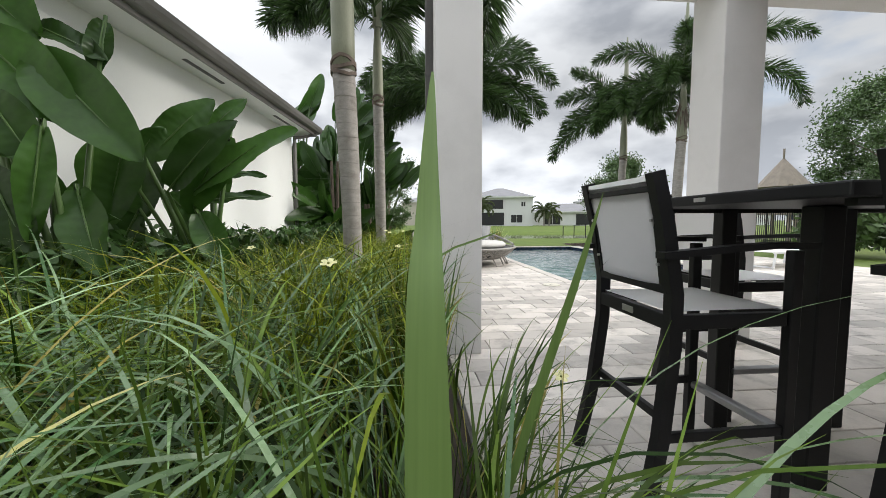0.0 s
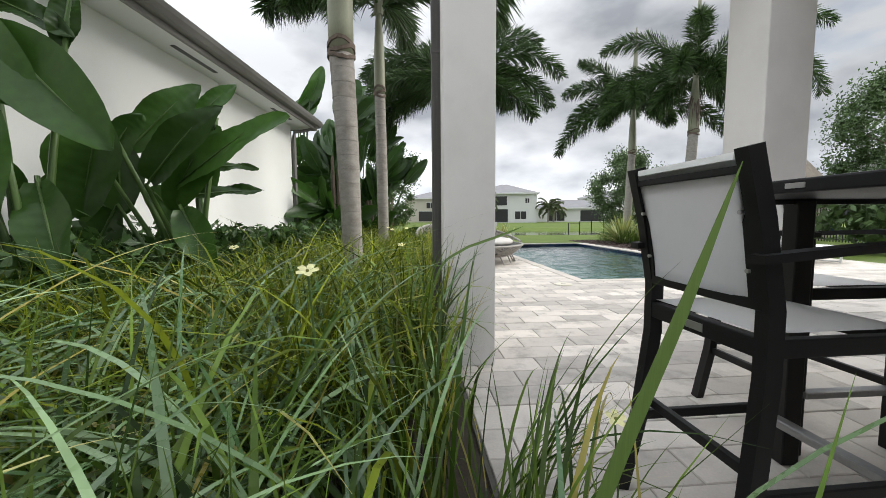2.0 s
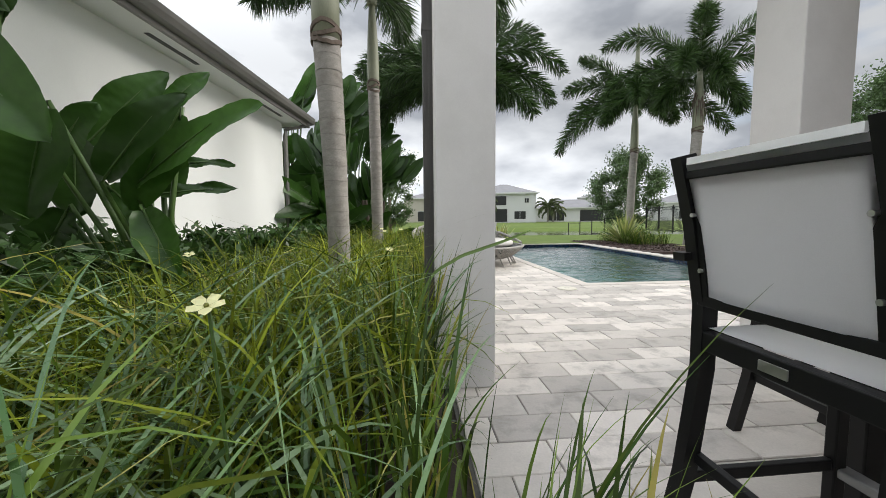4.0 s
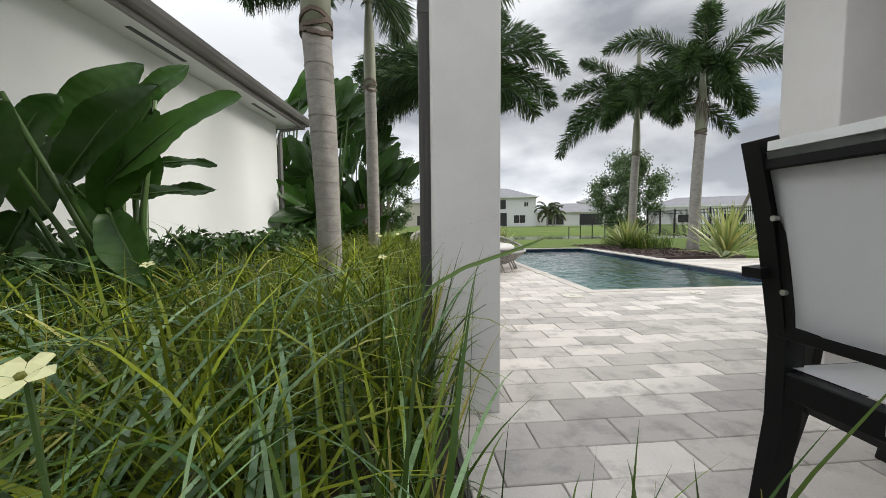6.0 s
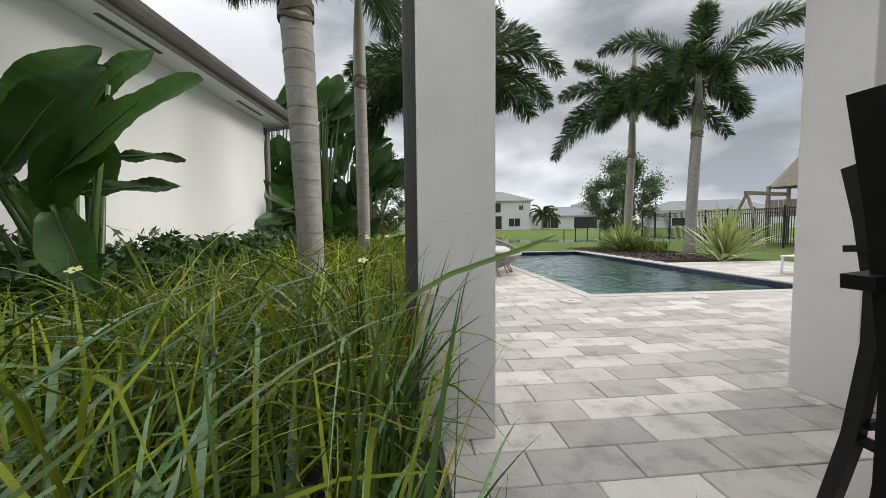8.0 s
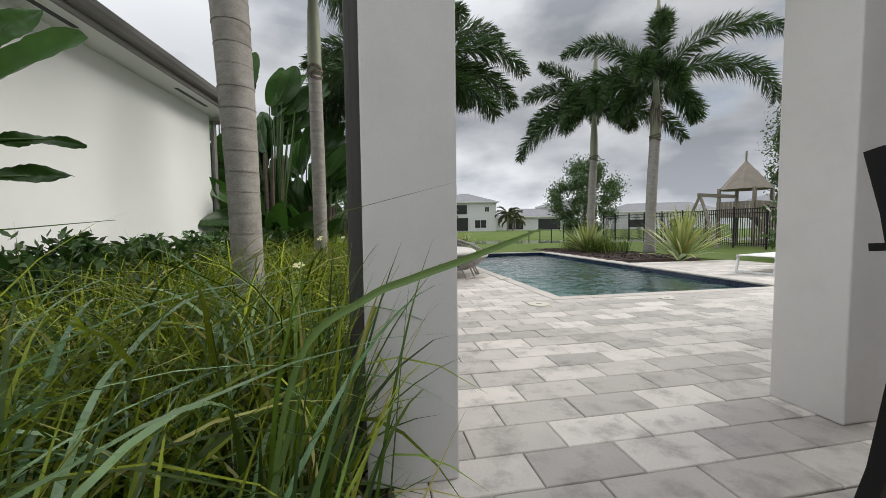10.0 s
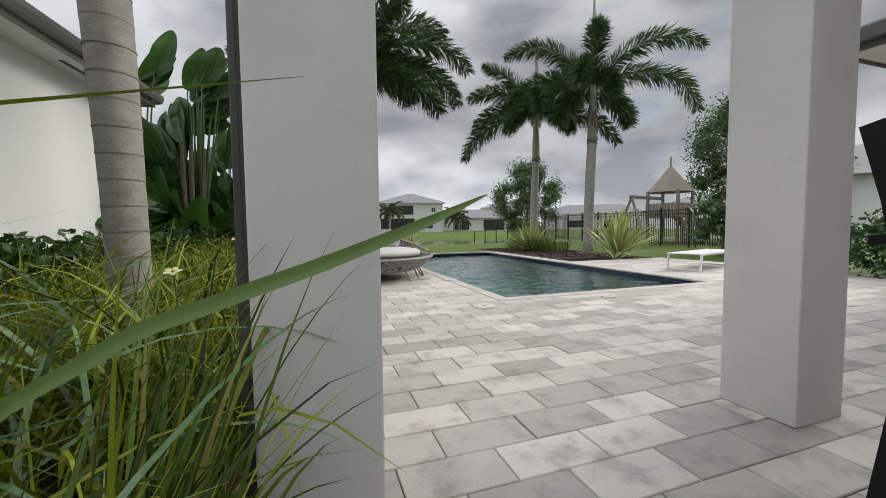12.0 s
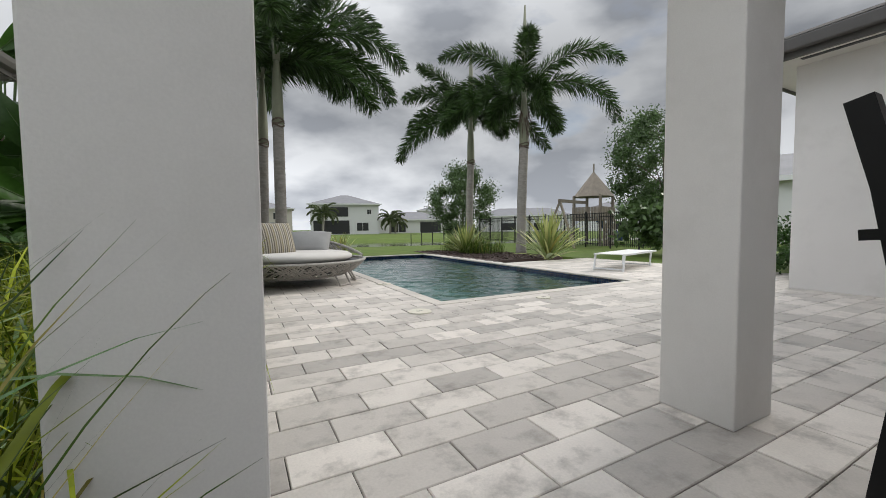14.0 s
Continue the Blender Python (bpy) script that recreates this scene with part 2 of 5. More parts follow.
def stripes(name, cols, width):
    m = bpy.data.materials.new(name)
    m.use_nodes = True
    nt = m.node_tree
    N, L = nt.nodes.new, nt.links.new
    b = nt.nodes["Principled BSDF"]
    tc = N("ShaderNodeTexCoord")
    sx = N("ShaderNodeSeparateXYZ")
    L(tc.outputs["Object"], sx.inputs[0])
    d = N("ShaderNodeMath")
    d.operation = 'MULTIPLY'
    d.inputs[1].default_value = 1 / width
    L(sx.outputs["X"], d.inputs[0])
    fr = N("ShaderNodeMath")
    fr.operation = 'FRACT'
    L(d.outputs[0], fr.inputs[0])
    cr = N("ShaderNodeValToRGB")
    cr.color_ramp.interpolation = 'CONSTANT'
    e = cr.color_ramp.elements
    e[0].position, e[0].color = 0, (*cols[0], 1)
    e[1].position, e[1].color = 1 / len(cols), (*cols[1], 1)
    for i, c in enumerate(cols[2:]):
        q = e.new((i + 2) / len(cols))
        q.color = (*c, 1)
    L(fr.outputs[0], cr.inputs["Fac"])
    L(cr.outputs["Color"], b.inputs["Base Color"])
    b.inputs["Roughness"].default_value = 0.9
    nz = N("ShaderNodeTexNoise")
    nz.inputs["Scale"].default_value = 300
    bp = N("ShaderNodeBump")
    bp.inputs["Strength"].default_value = 0.25
    L(nz.outputs["Fac"], bp.inputs["Height"])
    L(bp.outputs["Normal"], b.inputs["Normal"])
    return m


M["stripe"] = stripes("striped_fabric", [(0.38, 0.36, 0.31), (0.13, 0.11, 0.08), (0.34, 0.31, 0.25), (0.22, 0.19, 0.11), (0.40, 0.38, 0.33), (0.15, 0.135, 0.11)], 0.11)


def water_material():
    m = bpy.data.materials.new("pool_water")
    m.use_nodes = True
    nt = m.node_tree
    N, L = nt.nodes.new, nt.links.new
    b = nt.nodes["Principled BSDF"]
    b.inputs["Base Color"].default_value = (0.5, 0.72, 0.68, 1)
    b.inputs["Roughness"].default_value = 0.03
    b.inputs["IOR"].default_value = 1.33
    b.inputs["Transmission Weight"].default_value = 1.0
    geo = N("ShaderNodeNewGeometry")
    mp = N("ShaderNodeMapping")
    mp.inputs["Rotation"].default_value = (0, 0, 0.5)
    mp.inputs["Scale"].default_value = (1.0, 2.0, 1)
    L(geo.outputs["Position"], mp.inputs["Vector"])
    w = N("ShaderNodeTexNoise")
    w.inputs["Scale"].default_value, w.inputs["Detail"].default_value, w.inputs["Distortion"].default_value = 8.0, 3, 0.8
    L(mp.outputs["Vector"], w.inputs["Vector"])
    bp = N("ShaderNodeBump")
    bp.inputs["Strength"].default_value, bp.inputs["Distance"].default_value = 0.15, 0.01
    L(w.outputs["Fac"], bp.inputs["Height"])
    L(bp.outputs["Normal"], b.inputs["Normal"])
    return m


M["water"] = water_material()


# ---------- mesh helpers ----------
def finish(name, bm, material, smooth=False):
    me = bpy.data.meshes.new(name)
    bm.to_mesh(me)
    bm.free()
    me.materials.append(material)
    if smooth:
        me.polygons.foreach_set("use_smooth", [True] * len(me.polygons))
    return me


def part(name, bm, material, parent, label="", smooth=False):
    ob = new(name, finish(name, bm, material, smooth))
    if parent is not None:
        ob.parent = parent
    if label:
        ob["label"] = label
    return ob


def thing(name, m, label, category, group="", kind=""):
    ob = new(name)
    ob.empty_display_size = 0.1
    ob.matrix_world = m
    return tagged(ob, label, category, group, kind)


def solo(name, bm, material, m, label, category="", group="", kind="", smooth=False):
    ob = new(name, finish(name, bm, material, smooth))
    ob.matrix_world = m
    return tagged(ob, label, category, group, kind)


def box(bm, x0, x1, y0, y1, z0, z1, bevel=0.0):
    r = bmesh.ops.create_cube(bm, size=1.0)
    vs = r["verts"]
    for v in vs:
        v.co = Vector(((x0 + x1) / 2 + v.co.x * (x1 - x0), (y0 + y1) / 2 + v.co.y * (y1 - y0), (z0 + z1) / 2 + v.co.z * (z1 - z0)))
    if bevel:
        es = list({e for v in vs for e in v.link_edges})
        bmesh.ops.bevel(bm, geom=es, offset=bevel, segments=2, affect='EDGES', profile=0.5)
    return bm


def boxm(x0, x1, y0, y1, z0, z1, bevel=0.0):
    return box(bmesh.new(), x0, x1, y0, y1, z0, z1, bevel)


def sweep(bm, pts, w, h=None, n=4, flat=(0, 0, 1), close=False):
    """A bar along points: rectangular section w x h if n is 4, else round of radius w (or radii in a list)."""
    pts = [Vector(p) for p in pts]
    rings = []
    up = Vector(flat)
    k = len(pts)
    for i, p in enumerate(pts):
        d = (pts[(i + 1) % k] - pts[i - 1]) if close else (pts[min(i + 1, k - 1)] - pts[max(i - 1, 0)])
        d.normalize()
        s = d.cross(up)
        if s.length < 1e-4:
            s = d.cross(Vector((1, 0, 0)))
        s.normalize()
        t = s.cross(d)
        ww = w[i] if isinstance(w, (list, tuple)) else w
        if n == 4:
            offs = [s * a * ww / 2 + t * b * (h or ww) / 2 for a, b in ((-1, -1), (1, -1), (1, 1), (-1, 1))]
        else:
            offs = [s * math.cos(a) * ww + t * math.sin(a) * ww for a in [2 * math.pi * j / n for j in range(n)]]
        rings.append([bm.verts.new(p + o) for o in offs])
    m = len(rings[0])
    for i in range(k if close else k - 1):
        a, b = rings[i], rings[(i + 1) % k]
        for j in range(m):
            bm.faces.new((a[j], a[(j + 1) % m], b[(j + 1) % m], b[j]))
    if not close:
        bm.faces.new(list(reversed(rings[0])))
        bm.faces.new(rings[-1])
    return bm


def bar(pts, w, h=None, n=4, flat=(0, 0, 1), close=False):
    bm = sweep(bmesh.new(), pts, w, h, n, flat, close)
    bmesh.ops.recalc_face_normals(bm, faces=bm.faces)
    return bm


def raw(name, verts, faces, material, tint=None, smooth=False):
    me = bpy.data.meshes.new(name)
    me.from_pydata(verts, [], faces)
    me.materials.append(material)
    if tint is not None:
        a = me.attributes.new("tint", 'FLOAT_COLOR', 'POINT')
        a.data.foreach_set("color", np.asarray(tint, dtype=np.float32).ravel())
    if smooth:
        me.polygons.foreach_set("use_smooth", [True] * len(me.polygons))
    return me

# ---------- structure ----------
def ground():
    """One sheet to the horizon with a pond hollow and a hole for the pool."""
    xs = [-1500, -300, -120, -60, -30, -15, -6, -3, 0, 3, 7, 11, 15, 20, 30, 60, 120, 300, 1500]
    ys = [-1500, -300, -60, -20, -8, 18, 24.0, 25.5, 27.0, 30, 38, 46, 48, 50, 58, 75, 120, 300, 1500]
    depth = {25.5: -0.35, 27.0: -0.8, 30: -1.2, 38: -1.2, 46: -0.9, 48: -0.55, 50: -0.3, 58: -0.1}
    verts = [(x, y, -0.05 + depth.get(y, 0.0)) for y in ys for x in xs]
    w = len(xs)
    faces = []
    for j in range(len(ys) - 1):
        for i in range(w - 1):
            if ys[j] == -8 and -6 <= xs[i] < 11:
                continue
            faces.append((j * w + i, j * w + i + 1, (j + 1) * w + i + 1, (j + 1) * w + i))
    ob = new("ground", raw("ground", verts, faces, M["lawn"]))
    tagged(ob, "bright green mown lawn reaching to the far houses", "lawn", kind="structure")
    bm = boxm(-120, 120, 24.5, 49.5, -0.75, -0.70)
    solo("water", bm, M["pond"], Matrix(), "brownish still canal water beyond the lawn", "water", kind="structure")


M["pond"] = mat("canal_water", (0.06, 0.06, 0.045), 0.08, var=0.1, scale=0.5, fine=3, bump=0.15)
ground()

PU0, PU1, PV0, PV1 = 2.25, 6.1, 3.5, 12.2   # pool, inside the coping
COP = 0.16


def sheet(name, rects, z, material, label, category):
    bm = bmesh.new()
    for x0, x1, y0, y1 in rects:
        box(bm, x0, x1, y0, y1, z - 0.1, z)
    return solo(name, bm, material, H, label, category, kind="structure")


# bedding under the pavers, all round the pool
O0, O1, Q0, Q1 = PU0 - COP, PU1 + COP, PV0 - COP, PV1 + COP
patio = sheet("pavement", [(-0.30, O0, -4.2, 12.4), (O0, 9.6, -4.2, Q0), (O1, 9.6, Q0, 7.6)], -0.012, M["joint"], "pale grey travertine paver patio with dark joints", "patio")
# soil around
sheet("planting_soil", [(-6.8, -0.30, -11.0, 15.6), (-0.30, 11.5, -11.0, -4.2)], -0.03, M["soil"], "dark planting soil under the grasses", "soil")
sheet("lawn_strip", [(-0.30, 11.5, Q1, 15.6), (9.6, 11.5, -4.2, Q1)], -0.03, M["lawn"], "bright green mown lawn beside the pool", "lawn")


def pool():
    t = thing("swimming_pool", H, "rectangular swimming pool with blue tile band and pale coping", "pool", kind="structure")
    bm = bmesh.new()
    box(bm, PU0 - 0.1, PU1 + 0.1, PV0 - 0.1, PV1 + 0.1, -1.75, -1.6)
    box(bm, PU0 - 0.1, PU0, PV0 - 0.1, PV1 + 0.1, -1.6, -0.22)
    box(bm, PU1, PU1 + 0.1, PV0 - 0.1, PV1 + 0.1, -1.6, -0.22)
    box(bm, PU0, PU1, PV0 - 0.1, PV0, -1.6, -0.22)
    box(bm, PU0, PU1, PV1, PV1 + 0.1, -1.6, -0.22)
    part("basin", bm, M["basin"], t)
    # tile band, small squares
    verts, faces = [], []

    def quad(p, du, dn):
        k = len(verts)
        verts.extend([p, p + du, p + du + Vector((0, 0, 0.05)), p + Vector((0, 0, 0.05))])
        faces.append((k, k + 1, k + 2, k + 3))

    s = 0.055
    for r in range(4):
        z = -0.235 + r * s
        for k in range(int((PU1 - PU0) / s)):
            quad(Vector((PU0 + k * s, PV1 - 0.004, z)), Vector((0.05, 0, 0)), 0)
            quad(Vector((PU0 + k * s, PV0 + 0.004, z)), Vector((0.05, 0, 0)), 0)
        for k in range(int((PV1 - PV0) / s)):
            quad(Vector((PU1 - 0.004, PV0 + k * s, z)), Vector((0, 0.05, 0)), 0)
            quad(Vector((PU0 + 0.004, PV0 + k * s, z)), Vector((0, 0.05, 0)), 0)
    tl = new("tile_band", raw("tile_band", verts, faces, M["tile"]))
    tl.parent = t
    tagged(tl, "dark blue glass mosaic tiles", kind="stuff")
    bm = bmesh.new()
    for a in ((PU0 - 0.1, PU0, PV0 - 0.1, PV1 + 0.1), (PU1, PU1 + 0.1, PV0 - 0.1, PV1 + 0.1), (PU0, PU1, PV0 - 0.1, PV0), (PU0, PU1, PV1, PV1 + 0.1)):
        box(bm, *a, -0.22, -0.028)
    part("bond_beam", bm, M["joint"], t)
    wr = np.random.default_rng(17)
    nx, ny = 130, 290
    gx, gy = np.meshgrid(np.linspace(PU0, PU1, nx), np.linspace(PV0, PV1, ny))
    gz = np.full(gx.shape, -0.115)
    for i in range(16):
        lam = 0.11 + 0.5 * (i / 16) ** 1.6
        a = wr.normal(0.9, 0.7)
        ph = wr.uniform(0, 6.28)
        warp = 0.12 * np.sin(gx * wr.uniform(1, 3) + ph) + 0.12 * np.sin(gy * wr.uniform(1, 3) + ph)
        gz += lam / 6.28 * 0.034 * np.sin((gx * math.cos(a) + gy * math.sin(a) + warp) * 6.28 / lam + ph)
    pts = np.stack([gx, gy, gz], -1).reshape(-1, 3)
    idx = np.arange(nx * ny).reshape(ny, nx)
    quads = np.stack([idx[:-1, :-1], idx[:-1, 1:], idx[1:, 1:], idx[1:, :-1]], -1).reshape(-1, 4)
    w = new("water_surface", raw("water_surface", pts.tolist(), quads.tolist(), M["water"], smooth=True))
    w.parent = t
    tagged(w, "rippled blue-green water")
    w.visible_shadow = False
    return t


pool_thing = pool()


def column(u0, u1, v0, v1, top, name, label):
    bm = boxm(u0, u1, v0, v1, 0, top, 0.008)
    return solo(name, bm, M["stucco"], H, label, "column", "porch columns", "structure")


column(-0.375, -0.018, 0.0, 0.36, 3.0, "column", "square white stucco porch column beside a downspout")
column(1.93, 2.29, 0.0, 0.36, 3.0, "column", "square white stucco porch column standing on pavers")


def porch_roof():
    solo("beam", boxm(-0.36, 5.2, 0.0, 0.36, 2.95, 3.25, 0.01), M["stucco"], H, "white stucco porch header beam", "beam", kind="structure")
    # ceiling is out of view; its dark tone dims the column's south face
    solo("ceiling", boxm(1.93, 5.2, -3.0, 0.0, 3.0, 3.2), M["porch_shade"], H, "unseen porch ceiling, coloured dark to shade a column", "ceiling", kind="structure")
    # unseen wall, added and coloured dark to keep light off the column
    solo("wall_south", boxm(1.2, 7.35, -3.2, -3.0, 0, 3.3), M["porch_shade"], H, "unseen wall added behind the porch, coloured dark as shade", "wall", kind="structure")


porch_roof()
# added out of view to hold back sky light from the south
solo("wall_house", boxm(-9.0, 1.2, -8.6, -8.3, -0.03, 3.3), M["stucco"], H, "unseen white stucco wall added to block southern sky light", "wall", kind="structure")


def downspout():
    t = thing("downspout", H @ pose(-0.397, 0.23, 0), "dark bronze ribbed downspout against a column", "downspout")
    bm = boxm(-0.04, 0.04, -0.035, 0.035, 0.05, 3.0, 0.006)
    part("pipe", bm, M["bronze"], t)
    for x in (-0.024, 0.0, 0.024):
        part("rib", boxm(x - 0.006, x + 0.006, -0.039, -0.034, 0.05, 3.0), M["bronze"], t)
    part("strap", boxm(-0.044, 0.05, -0.041, 0.04, 2.2, 2.24), M["bronze"], t)
    part("shoe", boxm(-0.04, 0.04, -0.16, -0.03, 0.05, 0.12, 0.01), M["bronze"], t)


downspout()


def wing():
    """The house wing on the far side of the patio."""
    t = thing("house_wing", H @ pose(0, 0, 0.1), "white stucco house wing with dark gutter and tiled roof", "house", kind="structure")
    part("wall", boxm(7.35, 13.0, -9.0, 1.76, -0.1, 3.2), M["stucco"], t)
    part("soffit", boxm(6.85, 13.2, -9.0, 2.25, 3.2, 3.26), M["soffit"], t, "pale soffit")
    part("fascia", boxm(6.80, 6.85, -9.0, 2.3, 3.17, 3.40), M["bronze"], t, "dark bronze fascia")
    part("fascia", boxm(6.85, 13.2, 2.25, 2.3, 3.17, 3.40), M["bronze"], t, "dark bronze fascia")
    part("gutter", boxm(6.70, 6.80, -9.0, 2.35, 3.25, 3.42, 0.02), M["bronze"], t, "dark bronze gutter")
    part("soffit_vent", boxm(7.0, 7.08, -1.0, 1.6, 3.192, 3.2), M["dark"], t)
    bm = bmesh.new()
    vs = [bm.verts.new(p) for p in ((6.72, -9, 3.42), (13.4, -9, 3.42), (13.4, 2.4, 3.42), (6.72, 2.4, 3.42), (10, -9, 4.6), (10, -0.8, 4.6))]
    for f in ((0, 3, 5, 4), (3, 2, 5), (2, 1, 4, 5), (0, 4, 1), (0, 1, 2, 3)):
        bm.faces.new([vs[i] for i in f])
    part("roof", bm, M["roof"], t, "dark flat tile roof")
    for k in range(12):
        x = 6.72 + k * 0.27
        z = 3.43 + k * 0.27 * 1.18 / 3.28
        part("tile_course", boxm(x, x + 0.27, -9 + k * 0.02, 2.42 - k * 0.30, z, z + 0.03), M["roof"], t)


wing()


def neighbour():
    """The neighbour's long white side wall with its eave."""
    t = thing("neighbour_house", Matrix(), "white stucco neighbouring house with grey gutter and eave", "house", kind="structure")
    part("wall", boxm(-12, -3.62, -9, 9.35, 0, 3.22), M["stucco_n"], t)
    part("soffit", boxm(-3.62, -3.16, -9.2, 9.75, 3.18, 3.23), M["stucco_n"], t, "pale soffit")
    part("soffit", boxm(-12, -3.62, 9.35, 9.75, 3.18, 3.23), M["stucco_n"], t, "pale soffit")
    part("fascia", boxm(-3.19, -3.15, -9.2, 9.8, 3.16, 3.38), M["gutter"], t, "grey fascia")
    part("fascia", boxm(-12, -3.19, 9.76, 9.8, 3.16, 3.38), M["gutter"], t, "grey fascia")
    bm = bmesh.new()
    prof = [(-3.15, 3.22), (-3.06, 3.24), (-3.03, 3.30), (-3.03, 3.37), (-3.15, 3.37)]
    a = [bm.verts.new((x, -9.2, z)) for x, z in prof]
    b = [bm.verts.new((x, 9.85, z)) for x, z in prof]
    for i in range(5):
        bm.faces.new((a[i], a[(i + 1) % 5], b[(i + 1) % 5], b[i]))
    bm.faces.new(a)
    bm.faces.new(list(reversed(b)))
    part("gutter", bm, M["gutter"], t, "grey metal gutter")
    for y0 in (2.4, 5.2, 7.9):
        part("soffit_vent", boxm(-3.42, -3.36, y0, y0 + 0.9, 3.172, 3.18), M["dark"], t, "dark soffit vent slot")
    part("downpipe", bar([(-3.1, 9.66, 3.24), (-3.3, 9.55, 3.12), (-3.56, 9.42, 3.05), (-3.57, 9.4, 2.9), (-3.57, 9.4, 0.1)], 0.08, 0.06), M["gutter"], t, "grey downpipe with an elbow")
    bm = bmesh.new()
    vs = [bm.verts.new(p) for p in ((-3.06, -9.3, 3.38), (-3.06, 9.85, 3.38), (-7.6, 5.0, 5.1), (-7.6, -9.3, 5.1), (-12.2, 9.85, 3.38), (-12.2, -9.3, 3.38))]
    for f in ((0, 1, 2, 3), (1, 4, 2), (4, 5, 3, 2), (0, 3, 5), (0, 5, 4, 1)):
        bm.faces.new([vs[i] for i in f])
    bmesh.ops.recalc_face_normals(bm, faces=bm.faces)
    part("roof", bm, M["roof"], t, "dark tile roof")


neighbour()


# ---------- plants ----------
def blade_batch(rng, roots, length, width, lean, droop, segs=5, col0=(0.018, 0.05, 0.004), col1=(0.16, 0.245, 0.035), head=None):
    """Arching strap leaves from an array of roots."""
    n = len(roots)
    az = rng.uniform(0, 2 * np.pi, n) if head is None else head
    ln = length[0] + (length[1] - length[0]) * rng.random(n)
    wd = width[0] + (width[1] - width[0]) * rng.random(n)
    le = lean[0] + (lean[1] - lean[0]) * rng.random(n)
    dr = droop[0] + (droop[1] - droop[0]) * rng.random(n) ** 1.5
    dirs = np.stack([np.cos(az), np.sin(az), np.zeros(n)], 1)
    side = np.stack([-np.sin(az), np.cos(az), np.zeros(n)], 1)
    tw = rng.normal(0, 0.5, n)[:, None]
    side = side * np.cos(tw) + np.stack([np.zeros(n), np.zeros(n), np.ones(n)], 1) * np.sin(tw) * 0.6
    pos = np.array(roots, float)
    rings = []
    for s in range(segs + 1):
        f = s / segs
        w = wd * (0.75 + 0.6 * f) * np.clip((1 - f) * 2.2, 0.03, 1) if s else wd * 0.7
        rings.append((pos - side * w[:, None] / 2, pos + side * w[:, None] / 2))
        ang = le + dr * (f + 0.5 / segs) ** 1.4
        step = ln / segs
        pos = pos + dirs * (np.sin(ang) * step)[:, None]
        pos[:, 2] += np.cos(ang) * step
        pos[:, 2] = np.maximum(pos[:, 2], 0.01)
    v = np.stack([np.stack(r, 1) for r in rings], 1).reshape(-1, 3)
    k = (segs + 1) * 2
    base = (np.arange(n) * k)[:, None, None]
    q = np.array([[2 * s, 2 * s + 1, 2 * s + 3, 2 * s + 2] for s in range(segs)])[None]
    faces = (base + q).reshape(-1, 4)
    mixv = rng.random(n) ** 1.3
    c = np.array(col0)[None] * (1 - mixv[:, None]) + np.array(col1)[None] * mixv[:, None]
    yel = rng.random(n)
    c[yel < 0.05] = (0.30, 0.26, 0.06)
    c[yel < 0.02] = (0.42, 0.40, 0.13)
    # shade towards the roots is put into the blade colour
    root_shade = np.linspace(0.85, 1.1, segs + 1)
    cc = c[:, None, None, :] * root_shade[None, :, None, None]
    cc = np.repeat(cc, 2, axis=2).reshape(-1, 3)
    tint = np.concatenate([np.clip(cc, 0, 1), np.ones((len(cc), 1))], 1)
    return v, faces, tint


def join_batches(name, batches, material):
    off, V, F, T = 0, [], [], []
    for v, f, t in batches:
        V.append(v)
        F.append(f + off)
        T.append(t)
        off += len(v)
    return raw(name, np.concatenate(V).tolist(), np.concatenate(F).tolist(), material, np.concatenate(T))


def clear_of_path(batch):
    """Leaves out blades that hang over the trodden line along the bed's edge or far over the pavers."""
    v, f, t = batch
    nv = v.shape[0]
    segs = 0
    while segs < len(f) and f[segs][0] == 2 * segs:
        segs += 1
    k = (segs + 1) * 2
    n = nv // k
    pts = v.reshape(n, k, 3)
    q = np.concatenate([pts] + [pts[:, :-2] * (1 - f0) + pts[:, 2:] * f0 for f0 in (0.25, 0.5, 0.75)], 1)
    line = np.array([(0, -0.4), (0, 0), (-0.03, 0.33), (-0.02, 0.55), (0.01, 1.05), (0.086, 1.41), (0.2, 1.75), (0.36, 2.1), (0.4, 2.5)])
    bad = np.zeros(n, bool)
    for a, b in zip(line[:-1], line[1:]):
        d = b - a
        s = np.clip(((q[..., :2] - a) @ d) / (d @ d), 0, 1)
        dist = np.linalg.norm(q[..., :2] - (a + s[..., None] * d), axis=-1)
        wide = 0.045 if a[1] < 1.0 else 0.09
        bad |= ((dist < 0.03) & (q[..., 2] > 0.2)).any(1)
        bad |= ((dist < wide) & (q[..., 2] > (0.22 if a[1] < 1.0 else 0.75))).any(1)
    bad |= ((q[..., 0] > 0.30) & (q[..., 1] > 1.9)).any(1)
    bad |= ((q[..., 0] > 0.12) & (q[..., 1] > 2.0)).any(1) & (np.arange(n) % 3 > 0)
    bad |= ((q[..., 0] > 0.62) & (q[..., 1] > 0.9)).any(1)
    keep = np.where(~bad)[0]
    if not len(keep):
        keep = np.array([0])
    m = len(keep)
    base = (np.arange(m) * k)[:, None, None]
    quad = np.array([[2 * i, 2 * i + 1, 2 * i + 3, 2 * i + 2] for i in range(segs)])[None]
    return pts[keep].reshape(-1, 3), (base + quad).reshape(-1, 4), t.reshape(n, k, 4)[keep].reshape(-1, 4)


